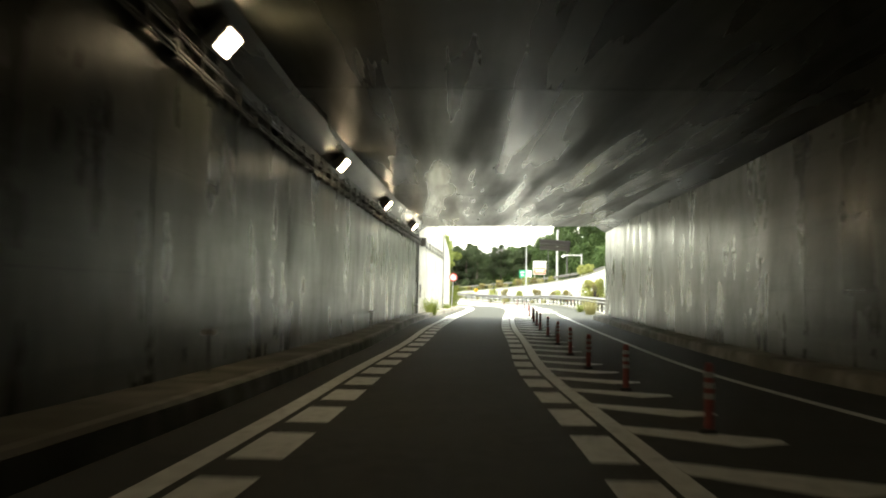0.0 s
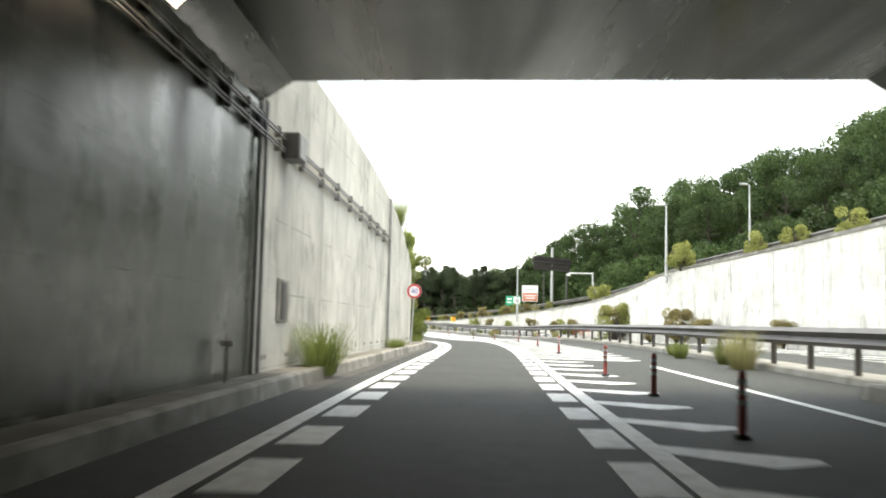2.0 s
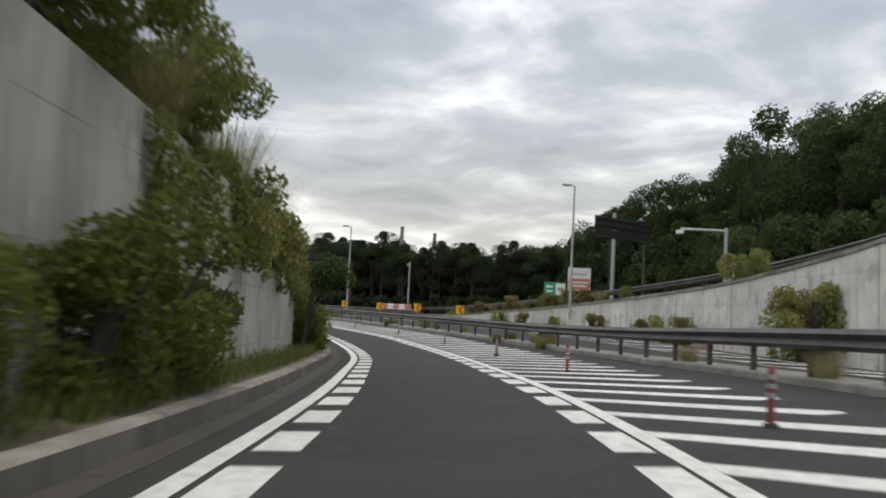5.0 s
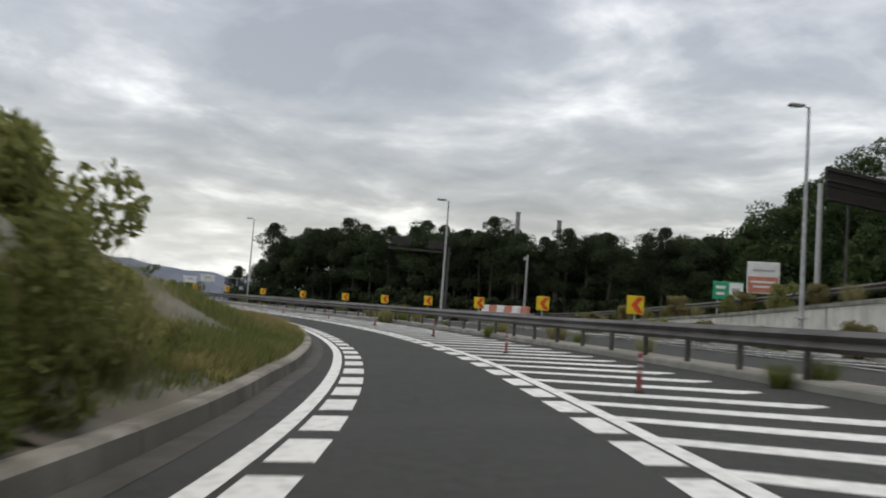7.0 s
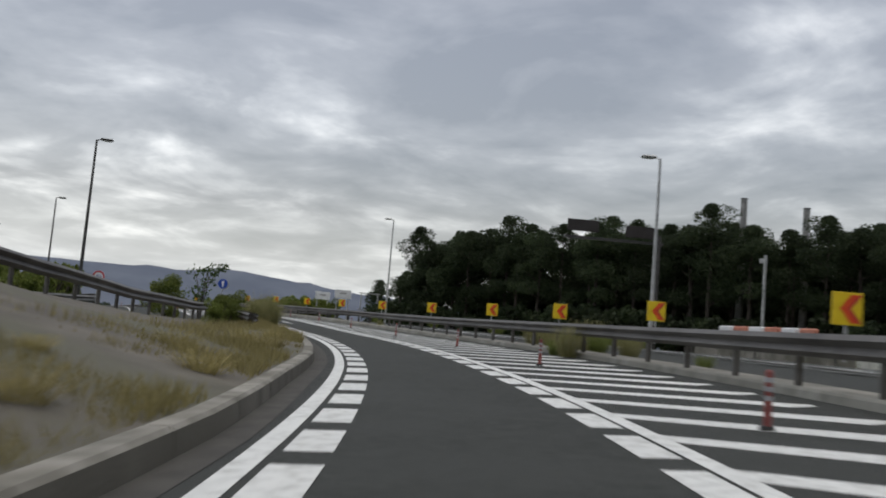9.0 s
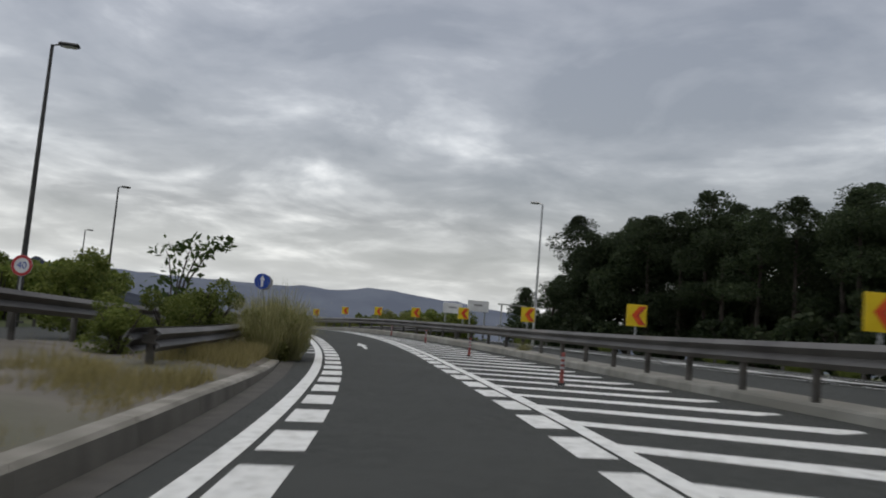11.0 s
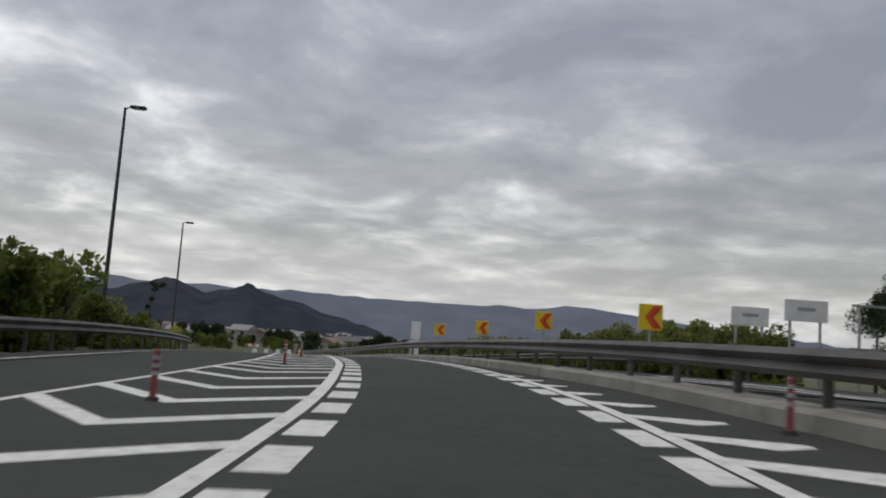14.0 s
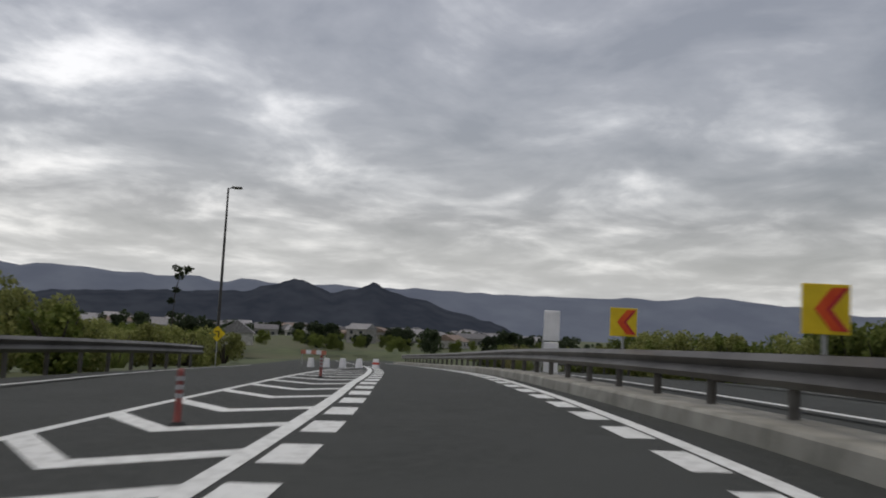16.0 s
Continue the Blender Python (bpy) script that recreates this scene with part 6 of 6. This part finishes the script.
part("panel", box(bmesh.new(), -0.25, 0.25, -0.03, 0.03, -0.05, 0.98, 0.02), WHITE, q)
part("post", tube(bmesh.new(), [(-0.42, 0.1, -1.2), (-0.2, 0.06, 1.9)], 0.04, 8), GALV, q)
part("post", tube(bmesh.new(), [(0.15, 0.08, -1.2), (0.15, 0.06, 1.9)], 0.04, 8), GALV, q)
for x, y, z, w, h, dd in ((-45.05, 194.2, 3.2, 0.80, 0.84, 38), (-42.67, 194.2, 3.48, 0.88, 0.90, 38)):
    q = thing("billboard", pose(x, y, z, 0, 0, dd), "plain white billboard with one grey line of print", "billboard", "white billboards")
    part("board", box(bmesh.new(), -w, w, -0.05, 0.05, 0, h, 0.01), WHITE, q)
    part("bar", box(bmesh.new(), -0.42 * w, 0.42 * w, -0.062, -0.052, h * 0.5, h * 0.5 + 0.14), GREY, q)
    for sx in (-0.7 * w, 0.7 * w):
        part("post", tube(bmesh.new(), [(sx, 0.1, -4.0), (sx, 0.1, h - 0.1)], 0.06, 8), GALV, q)
q = thing("steel_frame", pose(-39.9, 194.9, -1.0, 0, 0, 38), "empty steel billboard frame", "frame")
for x in (-0.9, 0.9):
    part("post", tube(bmesh.new(), [(x, 0, 0), (x, 0, 5.2)], 0.06, 8), GALV, q)
for z in (3.4, 5.15):
    part("beam", box(bmesh.new(), -1.2, 1.2, -0.05, 0.05, z, z + 0.1), GALV, q)

def house(x, y, z, w, d, h, roof_h, turn, label="pale house with a grey pitched roof in the town", tiles=ROOF):
    t = thing("house", pose(x, y, z, 0, 0, turn), label, "house", "town houses")
    part("wall", box(bmesh.new(), -w / 2, w / 2, -d / 2, d / 2, 0, h), PLASTER, t)
    bm = bmesh.new()
    v = [bm.verts.new(c) for c in ((-w / 2 - .4, -d / 2 - .4, h), (w / 2 + .4, -d / 2 - .4, h), (w / 2 + .4, d / 2 + .4, h), (-w / 2 - .4, d / 2 + .4, h), (-w / 2 - .4, 0, h + roof_h), (w / 2 + .4, 0, h + roof_h))]
    for q_ in ((0, 1, 5, 4), (2, 3, 4, 5), (0, 4, 3), (1, 2, 5), (0, 3, 2, 1)):
        bm.faces.new([v[i] for i in q_])
    part("roof", bm, tiles, t)
    for k in range(max(2, int(w / 3))):
        x_ = -w / 2 + (k + 0.5) * w / max(2, int(w / 3))
        for zz in ([h * 0.35] if h < 4 else [h * 0.22, h * 0.66]):
            part("window", box(bmesh.new(), x_ - 0.6, x_ + 0.6, -d / 2 - 0.05, -d / 2 - 0.01, zz, zz + 1.1), GLASS, t)
    return t


g = random.Random(21)
for i in range(64):
    az, dist = radians(g.uniform(42, 80)), g.uniform(290, 720)
    x, y = -45 - math.sin(az) * dist, 172 + math.cos(az) * dist * 0.9
    house(x, y, -3.2, g.uniform(7, 13), g.uniform(7, 10), g.uniform(2.8, 5.8), g.uniform(1.2, 2.4), g.uniform(0, 180))
line = [at(s_, 0).translation for s_ in range(150, 345, 6)]
near = 0
while near < 46:
    az, dist = radians(g.uniform(40, 84)), g.uniform(300, 480)
    x, y = -45 - math.sin(az) * dist, 172 + math.cos(az) * dist * 0.9
    w_, d_, h_, r_, a_, brown = g.uniform(8, 15), g.uniform(7, 10), g.uniform(2.2, 4.4), g.uniform(1.2, 2.2), g.uniform(0, 180), g.random() < 0.45
    if min((p.x - x) ** 2 + (p.y - y) ** 2 for p in line) > 30 ** 2:
        house(x, y, -3.2, w_, d_, h_, r_, a_, "low house with a brown tiled roof in the town" if brown else "low house with a grey tiled roof in the town", ROOF_BROWN if brown else ROOF)
        near += 1
for i in range(130):
    az, dist = radians(g.uniform(38, 84)), g.uniform(110, 300)
    x, y = -45 - math.sin(az) * dist, 172 + math.cos(az) * dist * 0.9
    if min((p.x - x) ** 2 + (p.y - y) ** 2 for p in line) > 26 ** 2:
        plant(FINE, "garden_bush", "green garden bushes between the houses", "bush", "town bushes", pose(x, y, -3.2), g.uniform(1.3, 2.5), 1.1)
house(-222, 262, -3.0, 6, 7, 2.6, 2.8, 150, "white gabled house with a steep grey roof")
for i in range(150):
    az, dist = radians(g.uniform(35, 92)), g.uniform(190, 620)
    x, y = -45 - math.sin(az) * dist, 172 + math.cos(az) * dist * 0.9
    plant(DARKBUSH, "tree_clump", "dark trees among the houses", "trees", "town trees", pose(x, y, -3.0), g.uniform(1.8, 4.2), 1.0)
for i in range(150):
    s = g.uniform(188, 268)
    d_ = g.uniform(2.4, 22.0)
    plant(SCRUB if i % 4 else TUFT, "shrub", "rough olive-green scrub beside the ramp", "shrub", "ramp scrub", at(s, RAMP_L(s) - d_, -0.25 - d_ * 0.01), g.uniform(1.1, 1.9) * (1.15 if s < 225 else 0.9), 0.95)
for s, e, sc in ((246, -22, 0.9), (214, -26, 0.8), (216, -27.5, 0.7)):
    p = W(s, e, -1.0)
    tree_from("broadleaf", pose(p.x, p.y, p.z, 0, 0, s) @ Matrix.Diagonal((sc, sc, sc, 1)), "slender green tree in the scrub beside the ramp", greens[int(s) % 2], "scrub trees")


for i in range(14):
    s = 203 + i * 0.9
    plant(BUSH if i % 3 else FINE, "shrub", "green bushes behind the opposite road's rail", "shrub", "roadside bushes", at(s, 16.5 + g.uniform(-1.0, 2.5), -0.5), g.uniform(1.8, 2.4), 1.0)
slim = thing("tree", pose(-88.4, 190.4, -0.6), "thin young tree with a few dark leaf clusters", "tree")
part("trunk", tube(bmesh.new(), [(0, 0, -0.4), (0.1, 0, 2.2), (-0.1, 0.1, 3.6), (0.45, 0.1, 4.9)], [0.05, 0.04, 0.03, 0.012], 6), BARK, slim)
part("crown", crown_mesh("crown", 400, [(-0.1, 0, 2.6, 0.25), (-0.25, 0, 3.3, 0.2), (0.0, 0.1, 3.9, 0.22), (0.3, 0.1, 4.6, 0.25), (0.75, 0.1, 4.9, 0.28), (0.2, 0, 5.0, 0.25), (1.2, 0.2, 4.95, 0.22)], 1, 0.09, 70, LEAF_DARK, 0.7), None, slim)


# mountains: ridges far off
def ridge(name, label, dist, az0, az1, prof, material, seed, rough):
    """A ridge between two bearings (degrees left of +y) whose skyline follows prof(bearing), degrees up."""
    noise.seed_set(seed)
    v, f, n = [], [], 140
    for i in range(n + 1):
        az = az0 + (az1 - az0) * i / n
        hgt = math.tan(radians(prof(az))) * dist + rough * noise.fractal(Vector((az * 0.6, seed, 0)), 0.8, 2.1, 5)
        for k, (dd, hh) in enumerate(((-0.16, -0.04), (-0.08, 0.5), (-0.03, 0.85), (0.0, 1.0), (0.06, 0.6), (0.14, -0.05))):
            r = dist * (1 + dd) + (rough * 2 * noise.noise(Vector((az * 1.5, k * 3.1, seed))) if 0 < k < 5 else 0)
            v.append((-30 - math.sin(radians(az)) * r, 150 + math.cos(radians(az)) * r, max(-10, hgt * hh) if k not in (0, 5) else -12))
    for i in range(n):
        for k in range(5):
            a = i * 6 + k
            f.append((a, a + 1, a + 7, a + 6))
    me = bpy.data.meshes.new(name)
    me.from_pydata(v, [], f)
    me.materials.append(material)
    for pl_ in me.polygons:
        pl_.use_smooth = True
    return tagged(new(name, me), label, "mountain", kind="structure")


ridge("backdrop_far", "mountain ridge on the horizon, its haze painted in as blue-grey", 3200, -10, 110, curve((-10, 1.0), (15, 1.4), (22, 2.1), (28, 2.6), (31.5, 3.0), (33.5, 3.1), (36, 2.75), (44, 2.7), (49, 2.8), (55, 2.8), (64, 2.7), (75, 3.0), (110, 2.4)), MOUNT_FAR, 3, 14)
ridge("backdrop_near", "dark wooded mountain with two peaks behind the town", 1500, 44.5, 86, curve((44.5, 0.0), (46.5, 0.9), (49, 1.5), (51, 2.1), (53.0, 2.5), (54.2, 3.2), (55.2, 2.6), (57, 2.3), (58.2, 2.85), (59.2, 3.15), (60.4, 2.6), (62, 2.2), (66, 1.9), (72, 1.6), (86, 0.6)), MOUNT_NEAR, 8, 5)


# second sign gantry before the wood
gs2 = thing("sign_gantry", pose(-8.4, 151.0, 0.0, 0, 0, 22), "dark boards on a slim frame before the wood", "sign gantry")
for x, z in ((-1.3, 5.9), (1.5, 5.8)):
    part("board", box(bmesh.new(), x - 0.75, x + 0.75, -0.05, 0.05, z, z + 0.55, 0.01), BROWNSTEEL, gs2)
part("beam", box(bmesh.new(), -2.2, 2.6, 0.06, 0.16, 5.55, 5.68), DARKSTEEL, gs2)
part("mast", tube(bmesh.new(), [(2.4, 0.1, -0.3), (2.4, 0.1, 6.0)], 0.09, 8), DARKSTEEL, gs2)


# from plan units to metres
for ob in list(scene.objects):
    if ob.parent is None and ob.type in {"MESH", "EMPTY"}:
        ob.matrix_basis = Matrix.Scale(UNIT, 4) @ ob.matrix_basis
